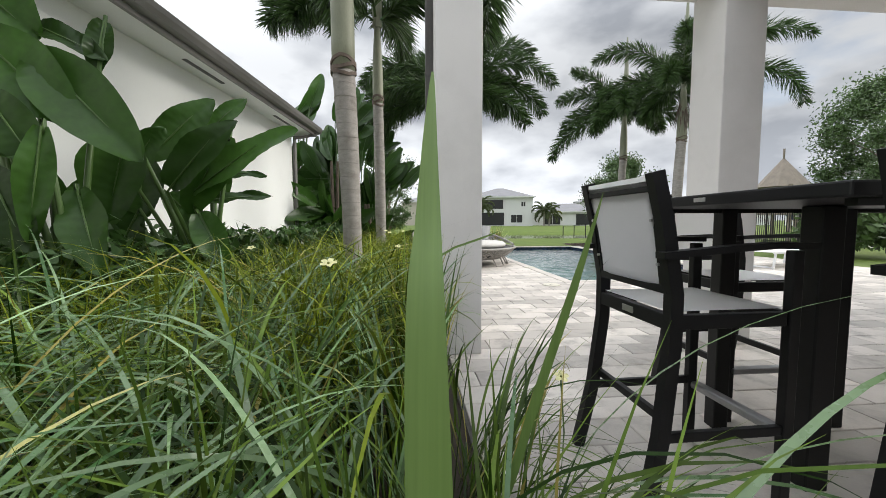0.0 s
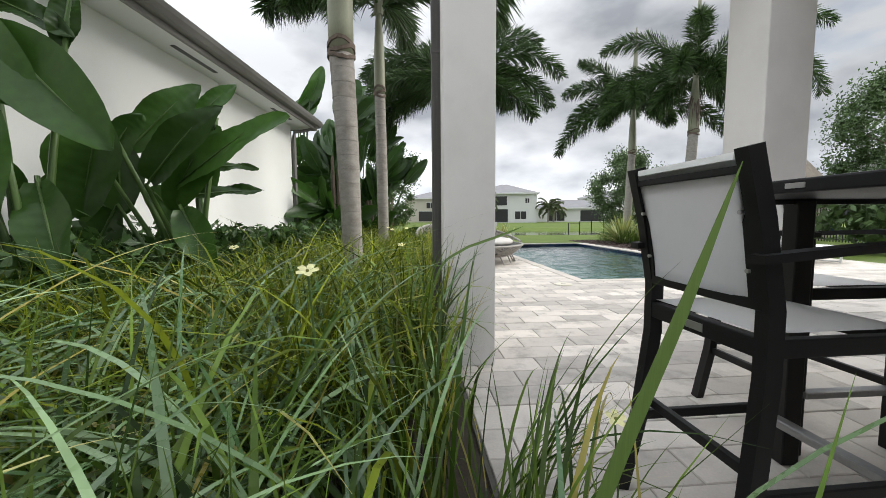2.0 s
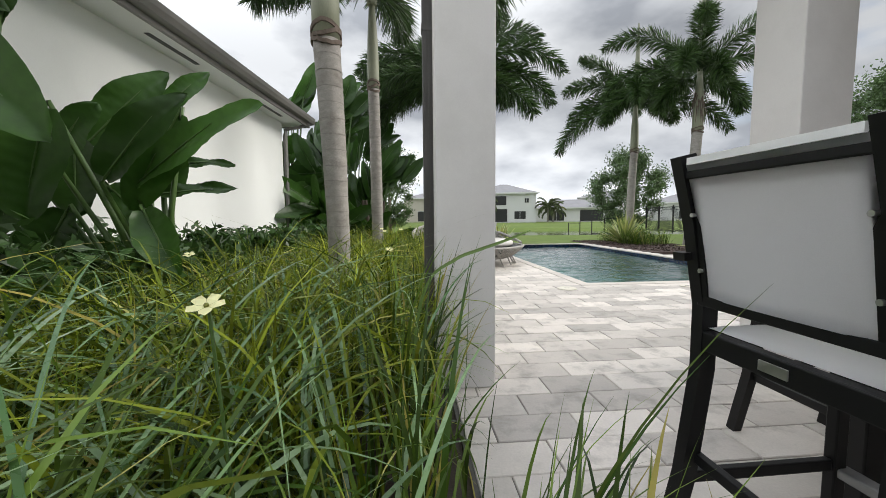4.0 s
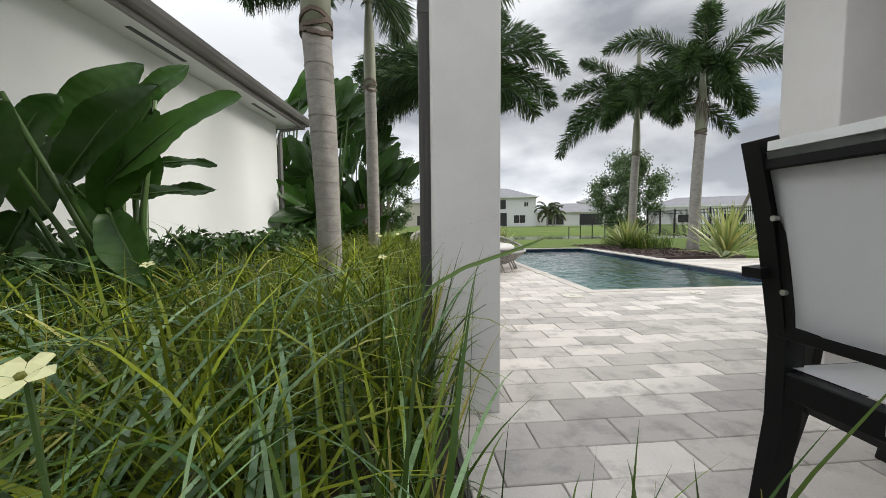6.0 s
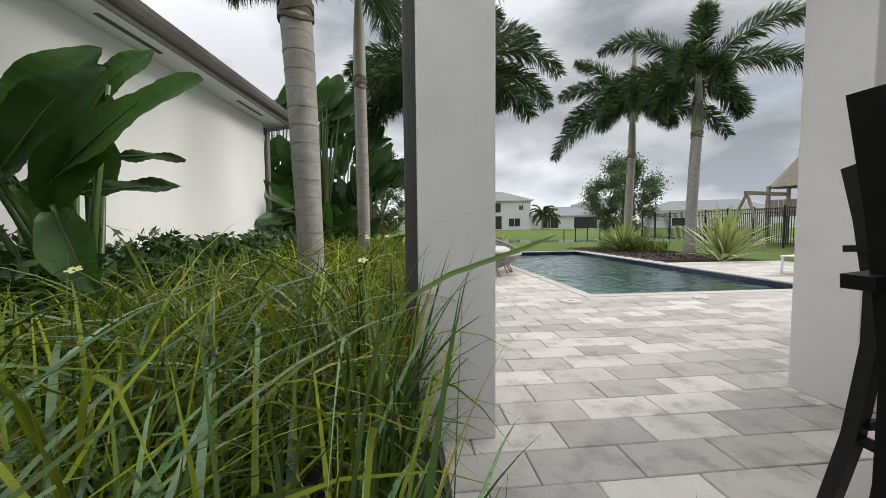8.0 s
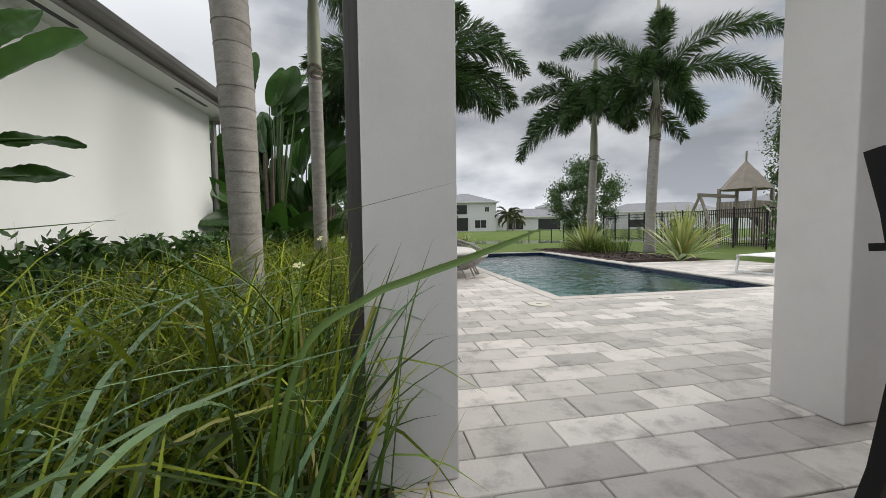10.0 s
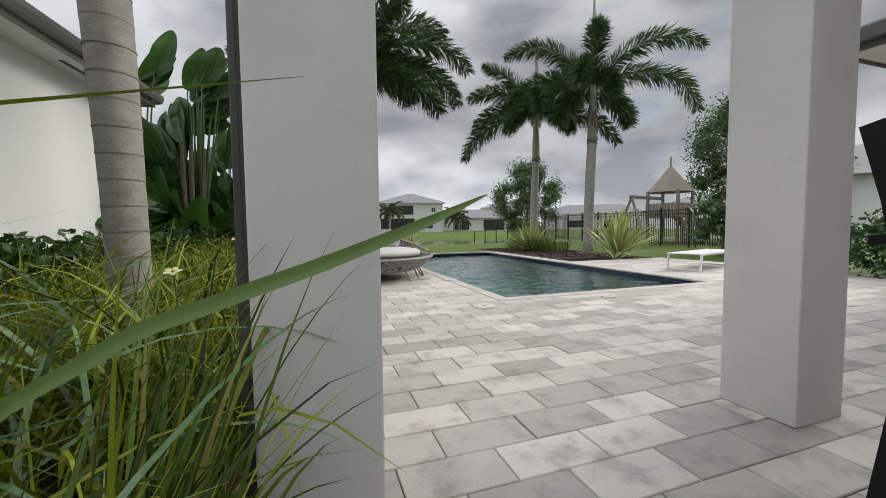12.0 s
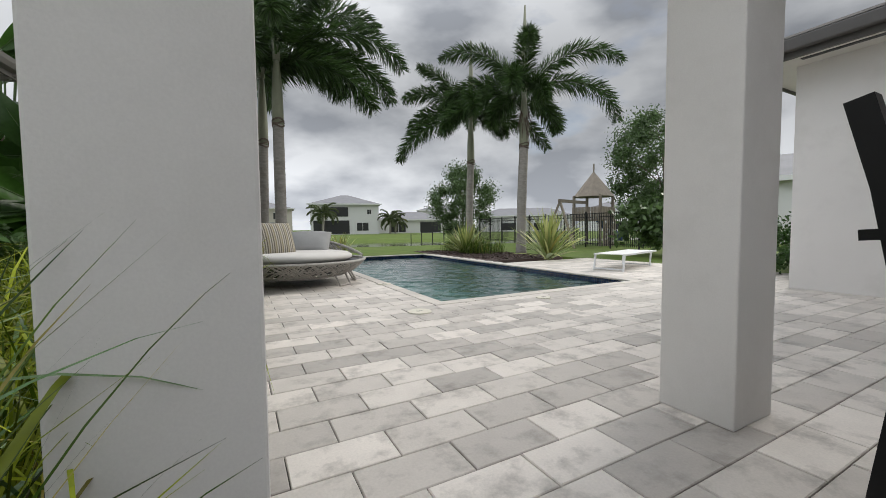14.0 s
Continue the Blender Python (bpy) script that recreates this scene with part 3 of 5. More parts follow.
def ribbon(pts, widths, material, name, label, facing):
    """One broad blade along points, folded along its middle."""
    pts = [Vector(p) for p in pts]
    bm = bmesh.new()
    fine = []
    for i in range(len(pts) - 1):
        for q in range(6):
            f = q / 6
            p0, p1, p2, p3 = pts[max(i - 1, 0)], pts[i], pts[i + 1], pts[min(i + 2, len(pts) - 1)]
            c = 0.5 * ((2 * p1) + (p2 - p0) * f + (2 * p0 - 5 * p1 + 4 * p2 - p3) * f * f + (3 * p1 - p0 - 3 * p2 + p3) * f ** 3)
            fine.append((c, widths[i] * (1 - f) + widths[i + 1] * f))
    fine.append((pts[-1], widths[-1]))
    rows = []
    for i, (c, w) in enumerate(fine):
        d = fine[min(i + 1, len(fine) - 1)][0] - fine[max(i - 1, 0)][0]
        d.normalize()
        sd = d.cross(Vector(facing)).normalized()
        nn = sd.cross(d)
        rows.append([bm.verts.new(c + sd * w * g / 2 + nn * abs(g) * w * 0.12) for g in (-1, -0.5, 0, 0.5, 1)])
    for a, b in zip(rows[:-1], rows[1:]):
        for j in range(4):
            bm.faces.new((a[j], a[j + 1], b[j + 1], b[j]))
    return solo(name, bm, material, Matrix(), label, "grass blade", smooth=True)


def grass_bed():
    rng = np.random.default_rng(7)
    batches, broad = [], []
    clumps = []
    for gy in np.arange(-0.9, 9.2, 0.36):
        for gx in np.arange(-2.55, 0.16, 0.33):
            x, y = gx + rng.uniform(-0.13, 0.13), gy + rng.uniform(-0.13, 0.13)
            edge = -0.04 if y > 1.25 else 0.12
            if x > edge or (y > 2.4 and x < -1.95):
                continue
            if math.hypot(x, y) < 0.22 or (abs(x) < 0.25 and -0.3 < y < 0.1):
                continue
            clumps.append((x, y))
    for x, y in clumps:
        near = y < 3.6
        n = 54 if near else 58
        r = rng.random(n) ** 0.5 * 0.14
        a = rng.uniform(0, 2 * np.pi, n)
        roots = np.stack([x + r * np.cos(a), y + r * np.sin(a), np.full(n, -0.03)], 1)
        h = rng.uniform(0.88, 1.08)
        head = a + rng.normal(0, 0.7, n)
        k = n // 2
        lush = ((0.018, 0.05, 0.004), (0.17, 0.26, 0.04)) if y < 1.5 else ((0.032, 0.07, 0.003), (0.31, 0.36, 0.03))
        batches.append(blade_batch(rng, roots[:k], (0.72 * h, 1.02 * h), (0.007, 0.014), (0.03, 0.4), (0.2, 1.3), 5, *lush, head=head[:k]))
        batches.append(blade_batch(rng, roots[k:], (0.95 * h, 1.45 * h), (0.009, 0.018), (0.05, 0.4), (1.3, 2.7), 8 if near else 6, *lush, head=head[k:]))
        if near:
            k = 26 if y < 1.3 else 10
            # pale tones carry the sky's sheen in the blade colour
            broad.append(blade_batch(rng, roots[:k], (1.1, 1.65), (0.010, 0.019), (0.15, 0.55), (1.4, 2.7), 14, (0.05, 0.12, 0.035), (0.27, 0.40, 0.19), head=head[:k]))
    for x, y, n in ((0.0, 1.40, 80), (-0.03, 1.65, 110), (-0.04, 1.9, 70), (-0.1, 2.15, 60), (-0.16, 2.4, 60), (-0.22, 2.65, 70)):
        r = rng.random(n) ** 0.5 * 0.11
        a = rng.uniform(0, 2 * np.pi, n)
        roots = np.stack([x + r * np.cos(a), y + r * np.sin(a), np.full(n, -0.03)], 1)
        batches.append(blade_batch(rng, roots, (0.7, 1.2), (0.007, 0.015), (0.05, 0.45), (0.6, 2.0), 9, head=rng.normal(0.1, 0.9, n)))
    for x, y, n in ((0.14, 0.55, 40), (0.16, 0.8, 46), (0.15, 1.05, 54), (0.10, 1.25, 60), (0.12, 1.5, 50)):
        a = rng.uniform(0, 2 * np.pi, n)
        r = rng.random(n) ** 0.5 * 0.09
        roots = np.stack([x + r * np.cos(a), y + r * np.sin(a), np.full(n, -0.03)], 1)
        batches.append(blade_batch(rng, roots, (0.55, 1.0), (0.004, 0.010), (0.15, 0.7), (0.9, 2.4), 10, head=rng.normal(0.2, 0.8, n)))
    batches = [clear_of_path(b) for b in batches]
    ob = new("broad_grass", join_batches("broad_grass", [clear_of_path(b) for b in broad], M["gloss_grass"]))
    tagged(ob, "glossy broad strap leaves, paled by painted sky sheen, arching over the planting bed", "grass", kind="stuff")
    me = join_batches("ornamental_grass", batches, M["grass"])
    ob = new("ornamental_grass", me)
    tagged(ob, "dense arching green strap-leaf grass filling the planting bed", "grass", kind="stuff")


grass_bed()
ribbon([(0.022, 0.07, -0.03), (0.007, 0.085, 0.6), (-0.0045, 0.112, 0.97), (-0.0055, 0.147, 1.055), (-0.0045, 0.178, 1.117)], [0.016, 0.016, 0.0145, 0.009, 0.001], M["blade"], "grass_blade", "one broad pale green strap leaf standing upright", (0, -1, 0.3))
ribbon([(-0.15, 2.2, -0.03), (-0.13, 2.17, 0.5), (-0.07, 2.15, 0.79), (0.04, 2.14, 0.887), (0.12, 2.135, 0.921), (0.20, 2.13, 0.949), (0.272, 2.112, 0.978), (0.322, 2.096, 1.001)], [0.009, 0.011, 0.012, 0.013, 0.013, 0.012, 0.009, 0.001], M["blade"], "grass_blade", "one broad green strap leaf arching across a column", (-0.3, -1, 0.25))
ribbon([(0.05, 0.98, -0.03), (0.17, 0.96, 0.35), (0.234, 0.925, 0.62), (0.30, 0.87, 0.90), (0.343, 0.826, 1.11)], [0.016, 0.022, 0.024, 0.018, 0.001], M["blade"], "grass_blade", "one broad bright green strap leaf leaning over pavers", (-0.2, -1, 0.2))


def flower(x, y, z):
    t = thing("flower", pose(x, y, -0.03), "pale yellow flower on a thin stem among grass", "flower", "pale flowers in the grass")
    part("stem", bar([(0, 0, 0), (0.02, 0.01, z * 0.6), (0, 0, z)], 0.003, n=5), M["rib"], t)
    tilt = pose(0, -0.004, z, 24, 0, 8) @ Matrix.Scale(0.7, 4)
    for i in range(5):
        bm = bmesh.new()
        vs = [bm.verts.new(tilt @ pose(0, 0, 0, 0, 0, i * 72) @ Vector(p)) for p in ((0, 0, 0), (0.020, -0.014, 0.006), (0.036, -0.013, 0.010), (0.042, 0.0, 0.006), (0.036, 0.013, 0.010), (0.020, 0.014, 0.006))]
        bm.faces.new(vs)
        part("petal", bm, M["flower"], t)
    bm = bmesh.new()
    bmesh.ops.create_icosphere(bm, subdivisions=1, radius=0.007, matrix=tilt @ pose(0, 0, 0.004))
    part("flower_centre", bm, M["frond_y"], t)


for fx, fy, fz in ((-0.38, 1.27, 0.94), (0.415, 1.322, 0.53), (-0.95, 6.39, 0.92), (-0.39, 3.33, 0.86), (-0.75, 5.4, 0.92), (-0.62, 6.0, 0.92), (-1.3, 2.6, 0.9)):
    flower(fx, fy, fz)


def pebbles():
    rng = np.random.default_rng(19)
    bm = bmesh.new()
    for i in range(90):
        r = rng.uniform(0.008, 0.02)
        m = pose(rng.uniform(-0.42, -0.05), rng.uniform(2.55, 3.2), -0.02 + r * 0.4) @ Matrix.Diagonal((1, rng.uniform(0.7, 1), 0.7, 1))
        bmesh.ops.create_icosphere(bm, subdivisions=1, radius=r, matrix=m)
    solo("pebbles", bm, M["coping"], Matrix(), "small pale pebbles on the soil at a column base", "pebbles", kind="stuff", smooth=True)


pebbles()


def ring_tube(pts, radii, n=16):
    bm = bmesh.new()
    sweep(bm, pts, radii, n=n, flat=(0, 1, 0.01))
    bmesh.ops.recalc_face_normals(bm, faces=bm.faces)
    return bm


def frond(rng, az, elev, length, bend, density=140, plume=1.0, leaf=0.66):
    """One plumose frond: rachis points and leaflets all round it, as raw geometry."""
    V, F = [], []
    p = np.zeros(3)
    pts = []
    segs = 12
    ang = elev
    for s in range(segs + 1):
        pts.append(p.copy())
        d = np.array([math.cos(az) * math.cos(ang), math.sin(az) * math.cos(ang), math.sin(ang)])
        p = p + d * length / segs
        ang -= bend / segs * (0.5 + 1.2 * s / segs)
    pts = np.array(pts)
    up = np.array([0, 0, 1.0])
    for s in range(segs):
        a, b = pts[s], pts[s + 1]
        w = 0.022 * (1 - s / segs) + 0.004
        side = np.cross(b - a, up)
        side /= max(np.linalg.norm(side), 1e-6)
        k = len(V)
        V += [a - side * w, a + side * w, b + side * w * 0.9, b - side * w * 0.9]
        F.append((k, k + 1, k + 2, k + 3))
    for i in range(density):
        f = 0.12 + 0.88 * (i + rng.random()) / density
        s = min(int(f * segs), segs - 1)
        o = pts[s] + (pts[s + 1] - pts[s]) * (f * segs - s)
        d = pts[s + 1] - pts[s]
        d /= np.linalg.norm(d)
        side = np.cross(d, up)
        side /= max(np.linalg.norm(side), 1e-6)
        nrm = np.cross(side, d)
        L0 = leaf * (math.sin(math.pi * min(1, 0.18 + f * 0.74)) ** 0.7)
        for q in range(5):
            th = rng.uniform(0, 2 * math.pi) if plume else rng.choice([0, math.pi]) + rng.normal(0, 0.25)
            r = side * math.cos(th) + nrm * math.sin(th) * plume
            g = r * 0.85 + d * rng.uniform(0.5, 0.95)
            g /= np.linalg.norm(g)
            m = o + g * L0 * 0.55
            e = o + g * L0 * rng.uniform(0.85, 1.1) + np.array([0, 0, -0.07 * L0 / 0.4])
            wv = np.cross(g, rng.normal(0, 1, 3))
            wv /= max(np.linalg.norm(wv), 1e-6)
            wv *= 0.0115
            k = len(V)
            V += [o - wv * 0.5, o + wv * 0.5, m + wv, e, m - wv]
            F.append((k, k + 1, k + 2, k + 3, k + 4))
    return V, F


def palm(name_pos, r, ring_z, crown_z, fronds, lean=(0, 0), seed=1, length=2.4, label="", plume=1.0, spear=True, listed=None, fol="frond", swell=0.0):
    rng = np.random.default_rng(seed)
    x, y, z0 = name_pos
    t = thing("palm_tree", pose(x, y, z0), label, "palm tree", "foxtail palms")
    k = 26
    pts, rad = [], []
    for i in range(k + 1):
        f = i / k
        pts.append((lean[0] * f * f, lean[1] * f * f, ring_z * f))
        rad.append(r * (1.18 - 0.25 * min(1, f * 5) + 0.06 * math.sin(f * 3.1) + swell * max(0.0, f - 0.45)) * (1 + 0.012 * (i % 2)))
    part("trunk", ring_tube(pts, rad, 18), M["trunk"], t, "ringed grey trunk", smooth=True)
    # leaf scars
    count = int(ring_z / 0.14)
    for i in range(1, count):
        f = i / count
        c = (lean[0] * f * f, lean[1] * f * f, ring_z * f)
        j = min(k, int(f * k))
        bm = bmesh.new()
        dz = rng.uniform(-0.004, 0.004)
        ring = [Vector((c[0] + math.cos(a) * (rad[j] + 0.001), c[1] + math.sin(a) * (rad[j] + 0.001), c[2] + dz * math.cos(a + i))) for a in [2 * math.pi * q / 18 for q in range(18)]]
        sweep(bm, ring, 0.004 + 0.003 * rng.random(), 0.008, close=True)
        part("leaf_scar", bm, M["scar"], t)
    top = Vector((lean[0], lean[1], ring_z))
    r *= 1 + swell * 0.5
    ch = crown_z - ring_z
    sp, sr = [], []
    for i in range(9):
        f = i / 8
        sp.append(top + Vector((0, 0, ch * f)))
        sr.append(r * (0.98 + 0.10 * math.sin(f * 2.2)) * (1 - 0.62 * f ** 2))
    part("crownshaft", ring_tube([tuple(q) for q in sp], sr, 16), M["shaft"], t, "smooth green crownshaft", smooth=True)
    for i in range(3):
        bm = bmesh.new()
        zz = ring_z - 0.03 + 0.07 * i
        ring = [Vector((lean[0] + math.cos(a) * (r * 1.03), lean[1] + math.sin(a) * (r * 1.03), zz + 0.03 * math.sin(a * 2 + i * 2 + rng.random()))) for a in [2 * math.pi * q / 20 for q in range(20)]]
        sweep(bm, ring, 0.02, 0.035, close=True)
        part("husk", bm, M["husk"], t, "torn brown leaf base")
    crown = top + Vector((0, 0, ch))
    for i in range(len(listed) if listed else fronds):
        az = 2.399 * i + rng.uniform(-0.25, 0.25)
        q = i / max(1, fronds - 1)
        elev = 1.2 - 1.3 * q + rng.uniform(-0.1, 0.1)
        reach, bend = length * rng.uniform(0.9, 1.08), 1.45 + 0.45 * q + rng.uniform(-0.2, 0.3)
        if listed:
            az, elev, reach, bend = listed[i]
        V, F = frond(rng, az, elev, reach, bend, plume=plume)
        ob = new("frond", raw("frond", [tuple(p) for p in V], F, M["frond_y"] if not listed and rng.random() < 0.08 else M[fol]))
        ob.parent = t
        ob.location = crown + Vector((math.cos(az), math.sin(az), 0)) * r * 0.3
    rngs = np.random.default_rng(seed + 100)
    bm = bmesh.new()
    for i in range(40):
        a = rngs.uniform(0, 6.28)
        w = 0.02
        o = Vector((math.cos(a), math.sin(a), 0))
        sd = Vector((-math.sin(a), math.cos(a), 0)) * w
        b0 = top + o * r * 0.9 + Vector((0, 0, ch * rngs.uniform(0.35, 0.7)))
        b1 = b0 + o * rngs.uniform(0.1, 0.3) + Vector((0, 0, -rngs.uniform(0.3, 0.8)))
        bm.faces.new([bm.verts.new(q) for q in (b0 - sd, b0 + sd, b1 + sd * 0.2, b1 - sd * 0.2)])
    if r > 0.16 and crown_z > 4:
        part("dead_sheath", bm, M["husk"], t, "hanging brown fibres below the fronds")
    if spear:
        part("spear", ring_tube([(crown.x, crown.y, crown.z - 0.1), (crown.x + 0.02, crown.y, crown.z + 1.4), (crown.x + 0.03, crown.y, crown.z + 3.1)], [0.09, 0.10, 0.03], 8), M["shaft"], t, "unopened upright frond")
    return t


palm((-1.02, 4.36, -0.03), 0.105, 2.72, 5.1, 9, (-0.07, 0.0), 11, 2.6, "tall foxtail palm with ringed grey trunk in the grass bed", swell=0.42)
palm((-1.25, 7.75, -0.03), 0.105, 3.4, 4.95, 8, (-0.03, 0.05), 12, 2.2, "slim foxtail palm with pale green crownshaft in the bed",
     listed=((2.6, 0.9, 2.2, 1.4), (0.3, 1.0, 2.3, 1.5), (3.4, 0.5, 2.2, 1.7), (-0.4, 0.5, 2.3, 1.8), (1.4, 0.7, 2.2, 1.6), (-1.7, 0.9, 2.0, 1.5), (-2.4, 0.3, 1.9, 1.6)))
palm((0.32, 12.2, -0.03), 0.13, 3.5, 5.1, 14, (0.0, 0.0), 13, 3.4, "foxtail palm with dark drooping fronds beyond the daybed",
     listed=((0.05, 0.75, 3.6, 1.8), (0.1, 0.35, 3.2, 1.5), (-0.3, -0.1, 2.6, 1.0), (0.2, 1.05, 3.2, 1.5), (-1.6, 0.55, 2.6, 1.6), (3.1, 0.75, 3.2, 1.8), (3.3, 0.25, 3.0, 1.5), (3.0, -0.1, 2.6, 1.0), (1.6, 0.6, 2.6, 1.5), (-1.0, 1.0, 2.4, 1.6), (2.4, 1.1, 2.6, 1.5)))
palm((-0.1, 13.2, -0.03), 0.12, 3.2, 5.0, 12, (0.05, 0.0), 14, 3.0, "foxtail palm with dark drooping fronds beyond the daybed",
     listed=((0.1, 0.9, 2.7, 1.7), (-0.5, 0.3, 2.4, 1.6), (2.9, 0.9, 3.2, 1.7), (3.2, 0.4, 3.1, 1.5), (3.5, 0.0, 2.6, 1.1), (1.5, 0.5, 2.6, 1.5), (-1.7, 0.4, 2.3, 1.6), (2.3, 1.1, 2.6, 1.6)))
palm((7.5, 16.4, -0.03), 0.15, 3.65, 5.5, 13, (0.1, 0.0), 15, 3.5, "foxtail palm with arching fronds in a mulch bed",
     listed=((2.75, 1.1, 3.0, 0.8), (2.65, 0.85, 3.1, 1.45), (2.5, 0.45, 2.9, 1.6), (2.7, -0.05, 3.6, 1.25), (-0.5, 0.05, 3.5, 1.2), (-0.35, 0.6, 3.1, 1.4), (-0.6, 1.15, 2.8, 0.9), (-2.0, 0.5, 2.6, 1.8), (-2.5, 0.1, 2.4, 1.4), (-1.3, -0.1, 2.2, 1.1), (1.1, 0.7, 2.8, 1.6)))
palm((8.5, 14.1, -0.03), 0.17, 3.95, 5.9, 13, (0.12, 0.0), 16, 3.7, "foxtail palm with arching fronds in a mulch bed",
     listed=((2.6, 1.05, 3.7, 1.6), (2.5, 0.45, 3.3, 1.4), (2.7, 0.0, 3.5, 1.2), (-0.45, 0.95, 4.1, 1.75), (-0.4, 0.42, 4.1, 1.9), (-0.3, -0.5, 1.9, 0.9), (-2.1, 1.15, 2.8, 1.9), (-2.4, 0.5, 2.0, 1.8), (-1.7, 0.2, 1.7, 1.6), (1.0, 0.8, 3.2, 1.6), (3.0, -0.45, 1.8, 0.9)))


def big_leaf_mesh(rng, length, width, curl=0.35, fold=0.3, tears=0):
    """A paddle leaf along +x with raised rib; edges wave and droop."""
    nx, ny = 26, 10
    V, F = [], []
    for i in range(nx + 1):
        f = i / nx
        w = width * (math.sin(math.pi * min(1, f * 0.93 + 0.05)) ** 0.6) * (1 - 0.25 * f)
        if i == nx:
            w = 0.01
        for j in range(ny + 1):
            g = j / ny * 2 - 1
            x = length * f
            y = g * w
            z = abs(g) ** 1.3 * w * fold + length * (-curl * f * f) + 0.018 * math.sin(11 * f + g * 2 + length * 7) * abs(g) + 0.004 * math.sin(60 * f + 3 * abs(g))
            V.append((x, y, z))
    cuts = {(int(rng.integers(3, nx - 2)), int(rng.choice([0, 1, ny - 2, ny - 1]))) for _ in range(tears)}
    for i in range(nx):
        for j in range(ny):
            if (i, j) in cuts:
                continue
            k = i * (ny + 1) + j
            F.append((k, k + ny + 1, k + ny + 2, k + 1))
    return V, F


def paddle_between(rng, t, base, tip, half, root, face):
    """A paddle leaf from base to tip on its stalk; face is the side it shows."""
    base, tip = Vector(base), Vector(tip)
    d = tip - base
    ln = d.length
    d.normalize()
    n = Vector(face) - d * Vector(face).dot(d)
    n.normalize()
    sd = n.cross(d)
    V, F = big_leaf_mesh(rng, ln, half, rng.uniform(0.05, 0.22), rng.uniform(0.2, 0.5), 0)
    m = Matrix((d, sd, n)).transposed().to_4x4()
    m.translation = base
    ob = new("leaf", raw("leaf", V, F, M["bird"], smooth=True))
    ob.parent = t
    ob.matrix_basis = m
    part("midrib", bar([(0, 0, 0.006), (ln * 0.5, 0, -0.012 * ln), (ln * 0.7, 0, -0.03 * ln)], [0.009, 0.006, 0.002], n=6), M["rib"], ob)
    r = Vector(root)
    mid = r.lerp(base, 0.55) + Vector((0, 0, 0.12))
    part("stalk", bar([tuple(r), tuple(mid), tuple(base - d * 0.05), tuple(base + d * 0.05)], [0.026, 0.021, 0.014, 0.011], n=8), M["rib"], t, smooth=True)


